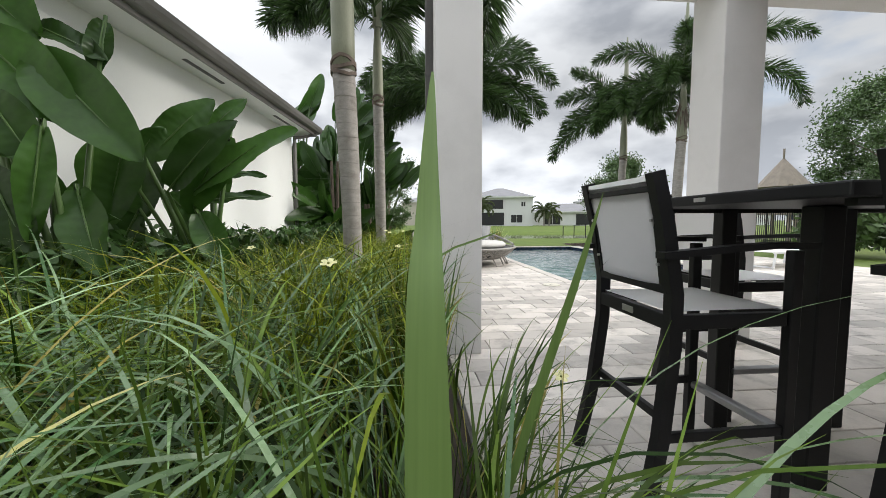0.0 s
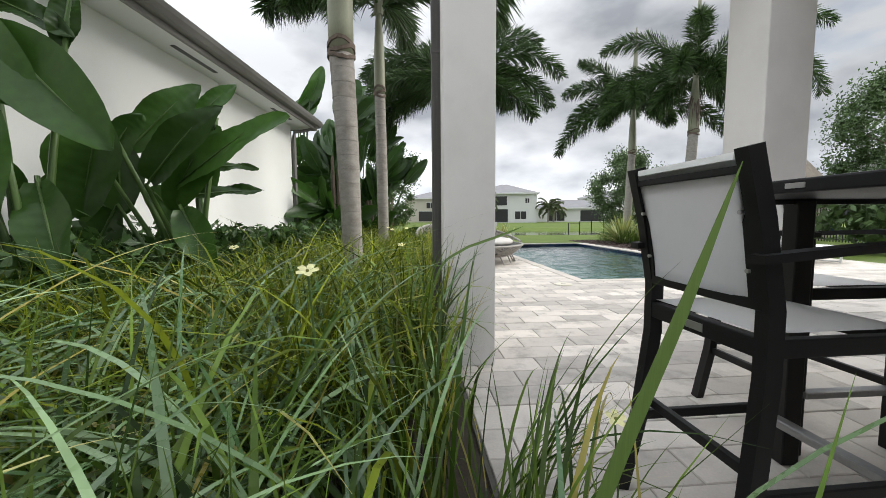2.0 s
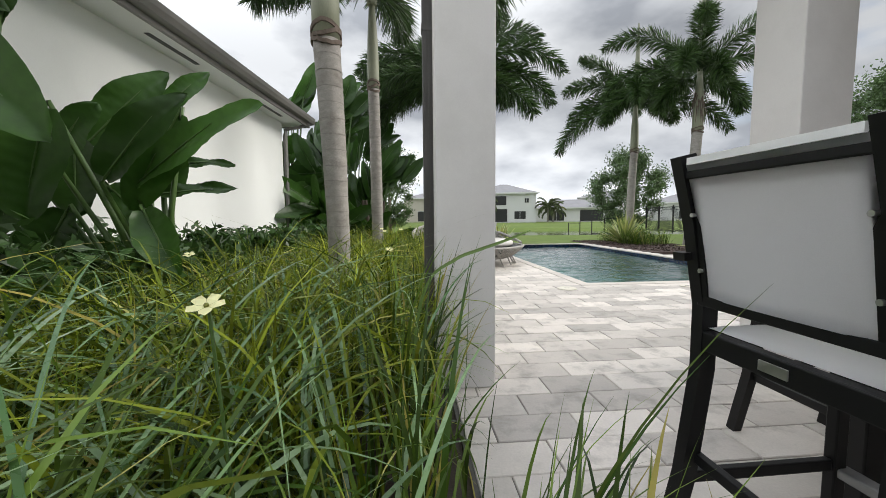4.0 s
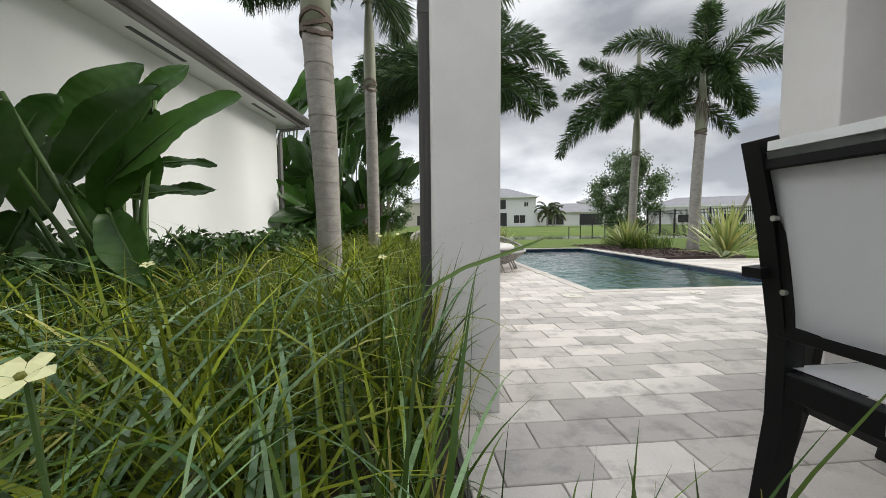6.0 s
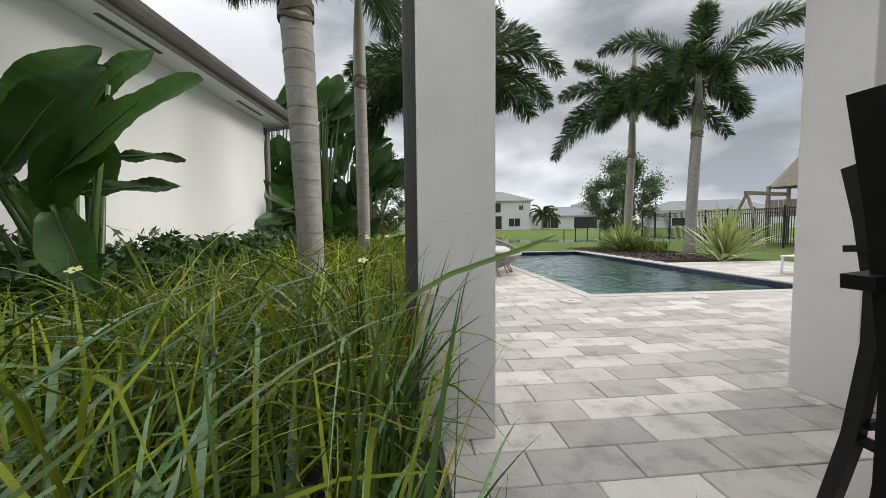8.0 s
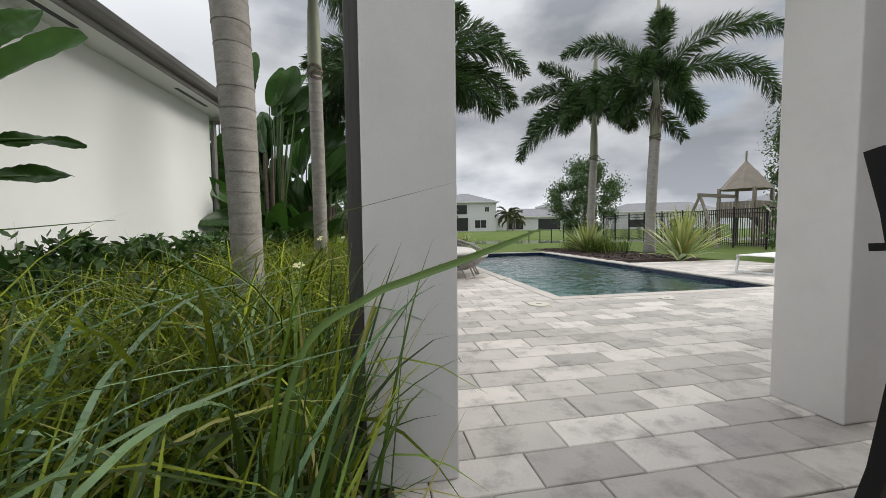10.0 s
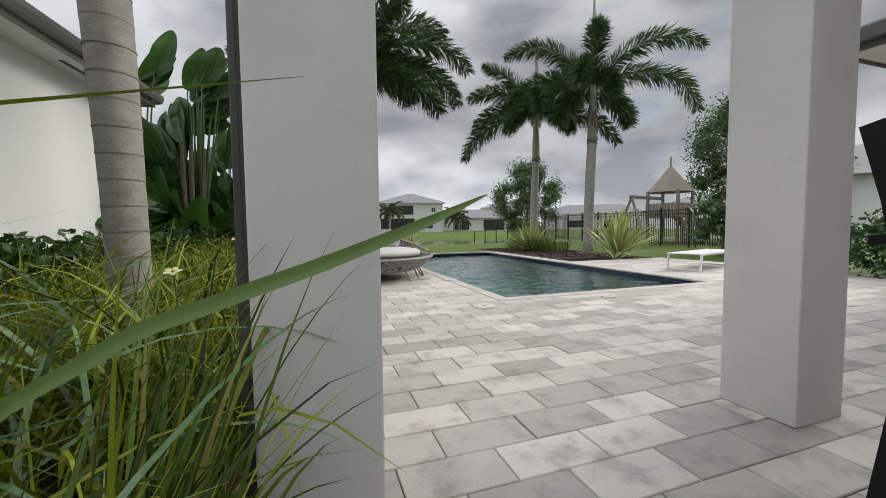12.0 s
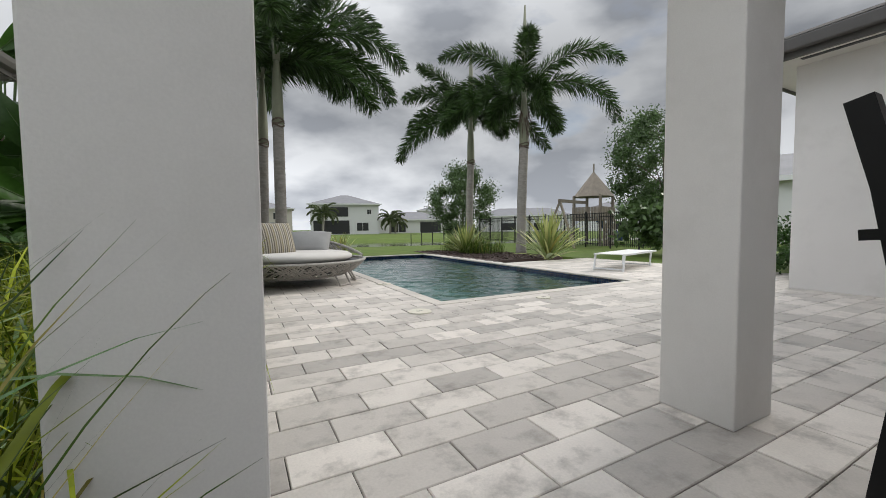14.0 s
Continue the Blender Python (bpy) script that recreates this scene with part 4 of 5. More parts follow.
def front_plants():
    rng = np.random.default_rng(5)
    a = thing("bird_of_paradise_plant", pose(-1.95, 3.6, -0.03), "glossy green paddle-leaf plant against a white wall", "plant", "large paddle-leaf plants")
    for base, tip, half, face in (
        ((-0.30, -0.10, 1.35), (0.65, -0.43, 1.90), 0.17, (0.25, -0.9, 0.55)),
        ((-0.46, 0.30, 1.91), (-0.08, 0.43, 2.37), 0.12, (0.2, -1, 0.2)),
        ((-0.83, 0.10, 1.69), (-0.30, 0.20, 2.29), 0.20, (0.3, -1, 0.1)),
        ((-0.37, -0.30, 1.37), (0.17, -0.40, 1.93), 0.18, (0.35, -1, 0.45)),
        ((0.03, -0.10, 1.85), (-0.35, -0.20, 1.15), 0.21, (0.35, -1, 0.1)),
        ((-0.74, -0.25, 1.54), (-0.46, -0.30, 1.88), 0.15, (0.5, -1, 0.5)),
        ((-0.63, -0.40, 1.81), (-0.78, -0.50, 1.08), 0.26, (0.35, -1, 0.25)),
        ((-0.36, 0.40, 1.56), (0.08, 0.48, 1.61), 0.06, (0.1, -0.8, 0.6)),
        ((-0.26, 0.00, 1.27), (0.30, 0.11, 1.36), 0.09, (0.1, -0.7, 0.8)),
        ((-0.26, 0.10, 1.70), (-0.15, 0.10, 1.28), 0.16, (0.35, -1, 0.0)),
        ((-0.84, -0.00, 1.69), (-0.80, -0.10, 1.12), 0.22, (0.35, -1, 0.1)),
        ((-0.61, 0.00, 1.34), (-0.27, 0.00, 1.00), 0.14, (0.3, -1, 0.3)),
        ((-1.16, -0.10, 1.46), (-1.30, -0.20, 0.98), 0.19, (0.5, -1, 0.2)),
        ((-0.20, -0.20, 1.15), (0.10, -0.35, 0.72), 0.15, (0.3, -1, 0.3)),
        ((-0.75, -0.20, 1.15), (-0.95, -0.35, 0.62), 0.19, (0.4, -1, 0.2)),
    ):
        paddle_between(rng, a, base, tip, half, (rng.uniform(-0.35, -0.1), rng.uniform(-0.15, 0.1), 0.0), face)
    b = thing("bird_of_paradise_plant", pose(-2.35, 2.55, -0.03), "large glossy dark paddle-leaf plant against a white wall", "plant", "large paddle-leaf plants")
    for base, tip, half, face in (
        ((-0.48, 0.20, 2.24), (0.23, 0.15, 1.54), 0.25, (0.3, -1, 0.3)),
        ((-0.80, 0.15, 2.35), (-0.17, 0.05, 1.80), 0.27, (0.35, -1, 0.25)),
        ((-0.62, 0.35, 2.51), (-0.13, 0.35, 2.31), 0.11, (0.3, -0.9, 0.6)),
        ((-0.19, 0.45, 2.58), (-0.21, 0.35, 2.17), 0.10, (0.6, -1, 0.3)),
        ((-0.56, -0.05, 1.91), (-0.27, -0.05, 1.45), 0.17, (0.4, -1, 0.1)),
        ((-0.21, -0.05, 1.69), (-0.26, -0.15, 0.95), 0.11, (0.7, -0.9, 0.2)),
        ((-0.67, 0.05, 1.69), (-0.33, -0.05, 1.53), 0.15, (0.35, -1, 0.25)),
        ((-0.84, 0.15, 2.72), (-0.52, 0.25, 2.40), 0.24, (0.35, -1, 0.25)),
        ((-0.56, 0.15, 1.52), (-0.28, 0.15, 1.17), 0.10, (0.35, -1, 0.25)),
        ((-0.57, -0.05, 1.42), (-0.28, -0.15, 0.90), 0.18, (0.35, -1, 0.15)),
        ((-0.15, 0.10, 1.30), (0.12, -0.10, 0.75), 0.16, (0.3, -1, 0.2)),
        ((-0.80, -0.20, 1.15), (-0.70, -0.40, 0.60), 0.20, (0.5, -1, 0.2)),
    ):
        paddle_between(rng, b, base, tip, half, (rng.uniform(-0.35, -0.05), rng.uniform(-0.12, 0.12), 0.0), face)


front_plants()


def back_plants(x, y, stems, h0, h1, seed, label, spread=0.75):
    rng = np.random.default_rng(seed)
    t = thing("bird_of_paradise_plant", pose(x, y, -0.03), label, "plant", "large paddle-leaf plants")
    for i in range(stems):
        a = 2.399 * i + rng.uniform(-0.4, 0.4)
        h = h0 + (h1 - h0) * ((i * 0.618) % 1.0)
        o = spread * rng.uniform(0.1, 1.0)
        base = Vector((math.cos(a) * o, math.sin(a) * o, h))
        up = rng.uniform(0.5, 1.35) if h > h0 + 0.55 * (h1 - h0) else rng.uniform(-0.9, 0.7)
        tip = base + Vector((math.cos(a) * math.cos(up), math.sin(a) * math.cos(up), math.sin(up))) * rng.uniform(0.8, 1.35)
        tip.z = max(tip.z, 0.15)
        paddle_between(rng, t, base, tip, rng.uniform(0.17, 0.27), (math.cos(a) * 0.1, math.sin(a) * 0.1, 0.0), (rng.uniform(-0.6, 0.8), -1, rng.uniform(-0.4, 0.6)))
    for i in range(9):
        a = rng.uniform(0, 6.28)
        part("old_stem", bar([(math.cos(a) * 0.15, math.sin(a) * 0.15, 0), (math.cos(a) * 0.22, math.sin(a) * 0.22, h1 * 0.35), (math.cos(a) * 0.32, math.sin(a) * 0.32, h1 * 0.68)], [0.07, 0.055, 0.03], n=8), M["husk"], t, "brown fibrous old stem")
    return t


back_plants(-2.95, 10.5, 74, 0.3, 3.9, 23, "tall paddle-leaf plant with brown stems at a house corner")
back_plants(-2.0, 11.3, 70, 0.2, 2.3, 24, "leafy paddle-leaf plant with brown old stems", 0.9)
back_plants(-4.6, 11.9, 34, 2.2, 4.6, 25, "tall paddle-leaf plant behind a house corner", 0.8)
back_plants(-2.9, 12.6, 44, 0.4, 3.4, 26, "leafy paddle-leaf plant with brown old stems", 0.9)


def leaf_cloud(rng, centres, radii, n, size):
    """Many small leaves in uneven clumps: pointed quads, turned every way."""
    def unit(a):
        return a / np.maximum(np.linalg.norm(a, axis=1, keepdims=True), 1e-6)
    c = rng.integers(0, len(centres), n)
    d = unit(rng.normal(0, 1, (n, 3)))
    p = np.array(centres)[c] + d * (np.array(radii)[c] * np.minimum(np.abs(rng.normal(0, 0.7, n)), 1.35))[:, None]
    a = unit(rng.normal(0, 1, (n, 3)))
    b = unit(np.cross(a, rng.normal(0, 1, (n, 3))))
    k = (size * rng.uniform(0.7, 1.3, n))[:, None]
    V = np.stack([p - a * k, p + b * k * 0.45, p + a * k, p - b * k * 0.45], 1).reshape(-1, 3)
    return V.tolist(), np.arange(4 * n).reshape(-1, 4).tolist()


def tree(x, y, height, crown_r, crown_lo, seed, n, size, label, z0=-0.05):
    rng = np.random.default_rng(seed)
    t = thing("tree", pose(x, y, z0), label, "tree")
    part("trunk", ring_tube([(0, 0, 0), (0.03, 0, crown_lo), (0.0, 0.05, height * 0.7)], [0.13, 0.10, 0.04], 10), M["bark"], t, smooth=True)
    cs, rs = [], []
    for i in range(64):
        f = rng.random()
        zz = crown_lo + (height - crown_lo) * f
        rr = crown_r * math.sin(math.pi * (0.12 + 0.83 * f)) ** 0.75
        a = rng.uniform(0, 2 * math.pi)
        q = rr * rng.uniform(0.35, 1.0)
        cs.append((q * math.cos(a), q * math.sin(a), zz))
        rs.append(crown_r * rng.uniform(0.14, 0.34))
    for i in range(9):
        c = cs[i]
        part("limb", bar([(0, 0, c[2] * 0.6), (c[0] * 0.4, c[1] * 0.4, c[2] * 0.8), c], [0.05, 0.035, 0.012], n=6), M["bark"], t)
    V, F = leaf_cloud(rng, cs, rs, n, size)
    ob = new("crown", raw("crown", V, F, M["leaf"]))
    ob.parent = t
    return t


tree(15.5, 33.7, 6.2, 2.9, 0.7, 31, 30000, 0.10, "round dense green tree on the lawn beyond a fence")
tree(-3.4, 24.0, 6.2, 1.7, 0.7, 32, 26000, 0.07, "small leafy green tree on the lawn")
tree(22.4, 19.0, 8.2, 3.3, 2.3, 33, 45000, 0.085, "broad leafy green tree beside a wooden play tower")


def hedge():
    rng = np.random.default_rng(41)
    cs, rs = [], []
    for y in np.arange(-1, 9.6, 0.2):
        for x in (-3.4, -3.1, -2.8, -2.5, -2.25):
            cs.append((x, y + rng.uniform(-0.1, 0.1), rng.uniform(0.2, 0.82)))
            rs.append(rng.uniform(0.14, 0.24))
    V, F = leaf_cloud(rng, cs, rs, 80000, 0.055)
    ob = new("hedge", raw("hedge", V, F, M["hedge"]))
    tagged(ob, "low clipped green hedge along a white wall", "hedge", kind="stuff")


hedge()


def wing_hedge():
    rng = np.random.default_rng(43)
    cs = [(x + rng.uniform(-0.1, 0.1), y + rng.uniform(-0.1, 0.1), rng.uniform(0.15, 0.95)) for x in np.arange(9.0, 11.4, 0.3) for y in np.arange(5.6, 7.6, 0.3)]
    rs = [rng.uniform(0.2, 0.3) for _ in cs]
    V, F = leaf_cloud(rng, cs, rs, 9000, 0.05)
    ob = new("hedge", raw("hedge", V, F, M["hedge"]))
    tagged(ob, "dark green hedge beside a white house wing", "hedge", kind="stuff")


wing_hedge()


def broadleaf_clump():
    rng = np.random.default_rng(44)
    t = thing("broadleaf_shrub", pose(12.3, 11.2, -0.03), "dark green broad-leaved shrub below a tree", "shrub")
    cs = [(rng.uniform(-1.2, 1.2), rng.uniform(-1.0, 1.0), rng.uniform(0.3, 1.6)) for _ in range(40)]
    V, F = leaf_cloud(rng, cs, [0.35] * 40, 3500, 0.14)
    ob = new("leaves", raw("leaves", V, F, M["leaf"]))
    ob.parent = t


broadleaf_clump()


def fan_shrub(x, y, n, length, seed, label, width=(0.05, 0.085)):
    rng = np.random.default_rng(seed)
    roots = np.stack([rng.uniform(-0.1, 0.1, n), rng.uniform(-0.1, 0.1, n), np.zeros(n)], 1)
    b = blade_batch(rng, roots, (length * 0.7, length), width, (0.05, 1.2), (0.1, 0.7), 5, (0.20, 0.27, 0.07), (0.50, 0.50, 0.20))
    t = thing("variegated_shrub", pose(x, y, -0.03), label, "shrub", "variegated shrubs")
    ob = new("leaves", join_batches("leaves", [b], M["agave"]))
    ob.parent = t
    return t


fan_shrub(8.0, 11.9, 130, 1.75, 51, "yellow-green variegated sword-leaf shrub in mulch")
fan_shrub(7.0, 15.7, 90, 1.45, 52, "yellow-green variegated sword-leaf shrub in mulch")
fan_shrub(2.1, 15.5, 70, 1.0, 53, "yellow-green variegated sword-leaf shrub on the lawn")


def mulch_bed():
    bm = boxm(6.6, 9.4, 8.4, 14.2, -0.12, -0.005, 0.02)
    solo("mulch_bed", bm, M["mulch"], H, "dark brown mulch bed beside the pool", "mulch", kind="structure")
    rng = np.random.default_rng(61)
    n = 3500
    V, F = [], []
    for i in range(n):
        x, y = rng.uniform(6.65, 9.35), rng.uniform(8.45, 14.15)
        a = rng.uniform(0, 6.28)
        l, w = rng.uniform(0.02, 0.05), rng.uniform(0.006, 0.012)
        c, s = math.cos(a), math.sin(a)
        z = rng.uniform(0.0, 0.02)
        k = len(V)
        V += [(x - c * l - s * w, y - s * l + c * w, z), (x + c * l - s * w, y + s * l + c * w, z + rng.uniform(0, 0.02)), (x + c * l + s * w, y + s * l - c * w, z), (x - c * l + s * w, y - s * l - c * w, z - 0.01)]
        F.append((k, k + 1, k + 2, k + 3))
    ob = new("mulch_chips", raw("mulch_chips", V, F, M["mulch"]))
    ob.matrix_world = H
    tagged(ob, "loose dark bark chips", "mulch", kind="stuff")
    b = []
    for i in range(26):
        x, y = rng.uniform(7.6, 9.2), rng.uniform(10.8, 14.0)
        k = 60
        roots = np.stack([x + rng.normal(0, 0.12, k), y + rng.normal(0, 0.12, k), np.zeros(k)], 1)
        b.append(blade_batch(rng, roots, (0.4, 0.75), (0.008, 0.014), (0.0, 0.4), (0.2, 1.2), 4))
    ob = new("low_grass_planting", join_batches("low_grass_planting", b, M["grass"]))
    ob.matrix_world = H
    tagged(ob, "low green grasses growing in mulch by a fence", "grass", kind="stuff")


mulch_bed()


# ---------- furniture ----------
def bar_chair(m, label):
    """Faces +x. Origin on the floor under the middle of the seat's back edge."""
    t = thing("bar_chair", m, label, "chair", "bar chairs round the table")
    W, S = 0.226, 0.735
    for s in (-1, 1):
        pts = [(-0.075, s * (W + 0.02), 0), (-0.015, s * (W + 0.008), 0.30), (0.02, s * W, 0.62), (0.02, s * W, 0.80), (-0.02, s * W, 1.03), (-0.065, s * W, 1.21)]
        part("rear_leg", bar(pts, 0.046, 0.040, flat=(0, 1, 0)), M["black"], t)
        part("front_leg", boxm(0.45, 0.492, s * W - 0.017, s * W + 0.017, 0, 0.945, 0.004), M["black"], t)
        part("armrest", bar([(-0.05, s * (W + 0.02), 0.935), (0.2, s * (W + 0.02), 0.955), (0.36, s * (W + 0.02), 0.965), (0.52, s * (W + 0.02), 0.962)], 0.045, 0.022, flat=(0, 0, 1)), M["black"], t)
        part("side_rail", boxm(0.03, 0.44, s * W - 0.015, s * W + 0.015, S - 0.055, S - 0.005, 0.004), M["black"], t)
        part("side_stretcher", boxm(0.0, 0.45, s * W - 0.012, s * W + 0.012, 0.28, 0.315, 0.004), M["black"], t)
        for z in (0.90, 1.05):
            bm = bmesh.new()
            bmesh.ops.create_cone(bm, cap_ends=True, segments=10, radius1=0.006, radius2=0.005, depth=0.012)
            bmesh.ops.transform(bm, verts=bm.verts, matrix=pose(-0.02 if z < 1 else -0.05, s * (W - 0.028), z, 0, 90, 0))
            part("bolt", bm, M["steel"], t, "small metal bolt")
        part("back_batten", bar([(0.0, s * (W - 0.03), 0.83), (-0.025, s * (W - 0.03), 1.0), (-0.052, s * (W - 0.03), 1.17)], 0.014, 0.016, flat=(0, 1, 0)), M["black"], t)
    part("rear_rail", boxm(0.0, 0.035, -W, W, S - 0.06, S - 0.005, 0.004), M["black"], t)
    part("front_rail", boxm(0.44, 0.47, -W, W, S - 0.055, S - 0.005, 0.004), M["black"], t)
    part("rear_stretcher", boxm(0.0, 0.025, -W, W, 0.34, 0.37, 0.003), M["black"], t)
    part("foot_bar", boxm(0.46, 0.51, -W, W, 0.26, 0.29, 0.008), M["footbar"], t, "worn grey metal foot bar")
    part("top_rail", boxm(-0.07, -0.045, -W, W, 1.145, 1.185, 0.004), M["black"], t)
    part("lower_back_rail", boxm(-0.005, 0.02, -W, W, 0.80, 0.83, 0.003), M["black"], t)
    # back sling with slight sag
    bm = bmesh.new()
    n = 10
    rows = []
    for i in range(n + 1):
        f = i / n
        z = 0.825 + 0.355 * f
        x = 0.0 - 0.072 * f ** 1.4
        row = []
        for j in range(n + 1):
            g = j / n * 2 - 1
            row.append(bm.verts.new((x - 0.018 * (1 - g * g) * math.sin(math.pi * min(1, f + 0.1)) - 0.002, g * (W - 0.025), z)))
        rows.append(row)
    for i in range(n):
        for j in range(n):
            bm.faces.new((rows[i][j], rows[i][j + 1], rows[i + 1][j + 1], rows[i + 1][j]))
    bmesh.ops.solidify(bm, geom=bm.faces[:], thickness=0.006)
    part("back_sling", bm, M["sling"], t, "pale grey sling fabric", smooth=True)
    part("top_hem", bar([(-0.06, -W + 0.03, 1.190), (-0.06, W - 0.03, 1.190)], 0.035, 0.018), M["sling"], t, "folded pale fabric hem")
    bm = bmesh.new()
    rows = []
    for i in range(n + 1):
        x = 0.015 + 0.44 * i / n
        row = []
        for j in range(n + 1):
            g = j / n * 2 - 1
            row.append(bm.verts.new((x, g * (W - 0.012), S + 0.004 - 0.02 * (1 - g * g) * math.sin(math.pi * i / n))))
        rows.append(row)
    for i in range(n):
        for j in range(n):
            bm.faces.new((rows[i][j], rows[i][j + 1], rows[i + 1][j + 1], rows[i + 1][j]))
    bmesh.ops.solidify(bm, geom=bm.faces[:], thickness=0.006)
    part("seat_sling", bm, M["sling"], t, "pale grey sling seat", smooth=True)
    part("name_plate", boxm(-0.004, 0.0, -0.035, 0.035, S - 0.045, S - 0.02, 0.001), M["steel"], t, "small metal plate")
    return t


chair = bar_chair(pose(0.735, 1.505, 0, 0, 0, 6.3), "black metal bar chair with pale sling seat at a bar table")
copy_thing(chair, pose(1.665, 2.435, 0, 0, 0, -85))
copy_thing(chair, pose(2.85, 1.55, 0, 0, 0, 180))
copy_thing(chair, pose(1.06, 0.62, 0, 0, 0, 4))


def bar_table():
    t = thing("bar_table", pose(1.65, 1.43, 0, 0, 0, 1), "black metal bar-height table on pavers", "table")
    A, B = 0.70, 0.51
    part("tabletop", boxm(-A, A, -B, B, 1.105, 1.145, 0.006), M["black"], t)
    for y in (-B + 0.03, B - 0.06):
        part("apron", boxm(-A + 0.05, A - 0.05, y, y + 0.03, 1.085, 1.104), M["black"], t)
    for x, y, w in ((-0.21, 0.03, 0.045), (-0.25, 0.47, 0.036), (0.34, 0.03, 0.045), (0.34, 0.47, 0.036)):
        part("leg", boxm(x - w, x + w, y - w, y + w, 0, 1.104, 0.006), M["black"], t)
    part("name_plate", boxm(-A - 0.003, -A, -0.02, 0.04, 1.118, 1.133), M["steel"], t, "small metal plate")


bar_table()


def daybed():
    rng = np.random.default_rng(71)
    t = thing("daybed", pose(0.56, 9.45, 0), "round grey woven daybed with cream cushion by the pool", "daybed")
    R = 1.2

    def surf(a, f):
        """Bowl: f 0 at the bottom, 1 at the rim."""
        r = R * (0.70 + 0.30 * f ** 0.6)
        return Vector((r * math.cos(a), r * math.sin(a), 0.17 + 0.25 * f))

    # woven strands crossing at random
    for i in range(260):
        a0 = rng.uniform(0, 2 * math.pi)
        da = rng.uniform(0.15, 0.55) * rng.choice([-1, 1])
        pts = [surf(a0 + da * q / 5, q / 5) + Vector((0, 0, rng.uniform(-0.004, 0.004))) for q in range(6)]
        part("woven_strand", bar(pts, 0.030, 0.010, n=4), M["wicker"], t)
    for f, w in ((0.0, 0.04), (1.0, 0.05), (0.5, 0.02)):
        part("rim", bar([tuple(surf(2 * math.pi * q / 48, f)) for q in range(48)], w / 2, n=6, close=True), M["wicker"], t)
    bm = bmesh.new()
    bmesh.ops.create_cone(bm, cap_ends=True, segments=48, radius1=R * 0.68, radius2=R * 0.93, depth=0.2)
    bmesh.ops.transform(bm, verts=bm.verts, matrix=pose(0, 0, 0.30))
    part("inner_base", bm, M["dark"], t, "dark inner frame")
    bm = bmesh.new()
    prof = [(0.0, 0.575), (0.75, 0.57), (0.90, 0.55), (0.97, 0.51), (0.97, 0.46), (0.92, 0.42), (0.0, 0.41)]
    n = 48
    rings = [[bm.verts.new((r * math.cos(2 * math.pi * q / n), r * math.sin(2 * math.pi * q / n), z)) for q in range(n)] if r else [bm.verts.new((0, 0, z))] for r, z in prof]
    for i in range(len(rings) - 1):
        a, b = rings[i], rings[i + 1]
        for q in range(n):
            q2 = (q + 1) % n
            if len(a) == 1:
                bm.faces.new((a[0], b[q], b[q2]))
            elif len(b) == 1:
                bm.faces.new((a[q], b[0], a[q2]))
            else:
                bm.faces.new((a[q], b[q], b[q2], a[q2]))
    bmesh.ops.recalc_face_normals(bm, faces=bm.faces)
    part("cushion", bm, M["cushion"], t, "round cream cushion", smooth=True)
    # curved back rising on the north-west side
    for i in range(120):
        a0 = rng.uniform(0.5, 3.7)
        da = rng.uniform(0.1, 0.35) * rng.choice([-1, 1])

        def back(a, f):
            hgt = 0.45 * max(0.0, math.cos((a - 2.1) * 0.85))
            r = R + 0.10 * f
            return Vector((r * math.cos(a), r * math.sin(a), 0.42 + hgt * f))
        pts = [back(a0 + da * q / 4, q / 4) for q in range(5)]
        part("back_strand", bar(pts, 0.024, 0.012, n=4), M["wicker"], t)
    part("back_rim", bar([tuple(Vector(((R + 0.1) * math.cos(a), (R + 0.1) * math.sin(a), 0.43 + 0.45 * max(0, math.cos((a - 2.1) * 0.85))))) for a in np.linspace(0.3, 3.9, 30)], 0.03, n=8), M["wicker"], t)
    for a in (-0.75, 0.05, 2.3, 3.9):
        c, s = math.cos(a), math.sin(a)
        p = [(0.78 * R * math.cos(a - 0.16), 0.78 * R * math.sin(a - 0.16), 0.2), (0.86 * R * math.cos(a - 0.14), 0.86 * R * math.sin(a - 0.14), 0.02), (0.86 * R * math.cos(a + 0.14), 0.86 * R * math.sin(a + 0.14), 0.02), (0.78 * R * math.cos(a + 0.16), 0.78 * R * math.sin(a + 0.16), 0.2)]
        part("leg", bar(p, 0.018, n=8), M["wicker"], t)


daybed()


def pillow():
    bm = bmesh.new()
    bmesh.ops.create_grid(bm, x_segments=14, y_segments=14, size=0.5)
    for v in bm.verts:
        x, y = v.co.x * 2, v.co.y * 2
        v.co = Vector((v.co.x * 0.66, v.co.y * 0.6, 0.11 * ((1 - x * x) * (1 - y * y)) ** 0.45))
    other = bmesh.ops.duplicate(bm, geom=bm.verts[:] + bm.edges[:] + bm.faces[:])
    for g in other["geom"]:
        if isinstance(g, bmesh.types.BMVert):
            g.co.z = -g.co.z
    bmesh.ops.remove_doubles(bm, verts=bm.verts, dist=0.001)
    bmesh.ops.recalc_face_normals(bm, faces=bm.faces)
    ob = solo("pillow", bm, M["stripe"], pose(0.22, 9.25, 0.80, 68, 0, 28), "striped beige and brown pillow on a daybed", "pillow", smooth=True)
    me = ob.data.copy()
    me.materials[0] = M["grey_cover"]
    ob = new("back_cushion", me)
    ob.matrix_world = pose(0.80, 10.02, 0.72, 40, 0, -16) @ Matrix.Diagonal((1.25, 1.0, 1.1, 1))
    tagged(ob, "slack grey back cushion leaning inside a woven daybed", "cushion")


pillow()


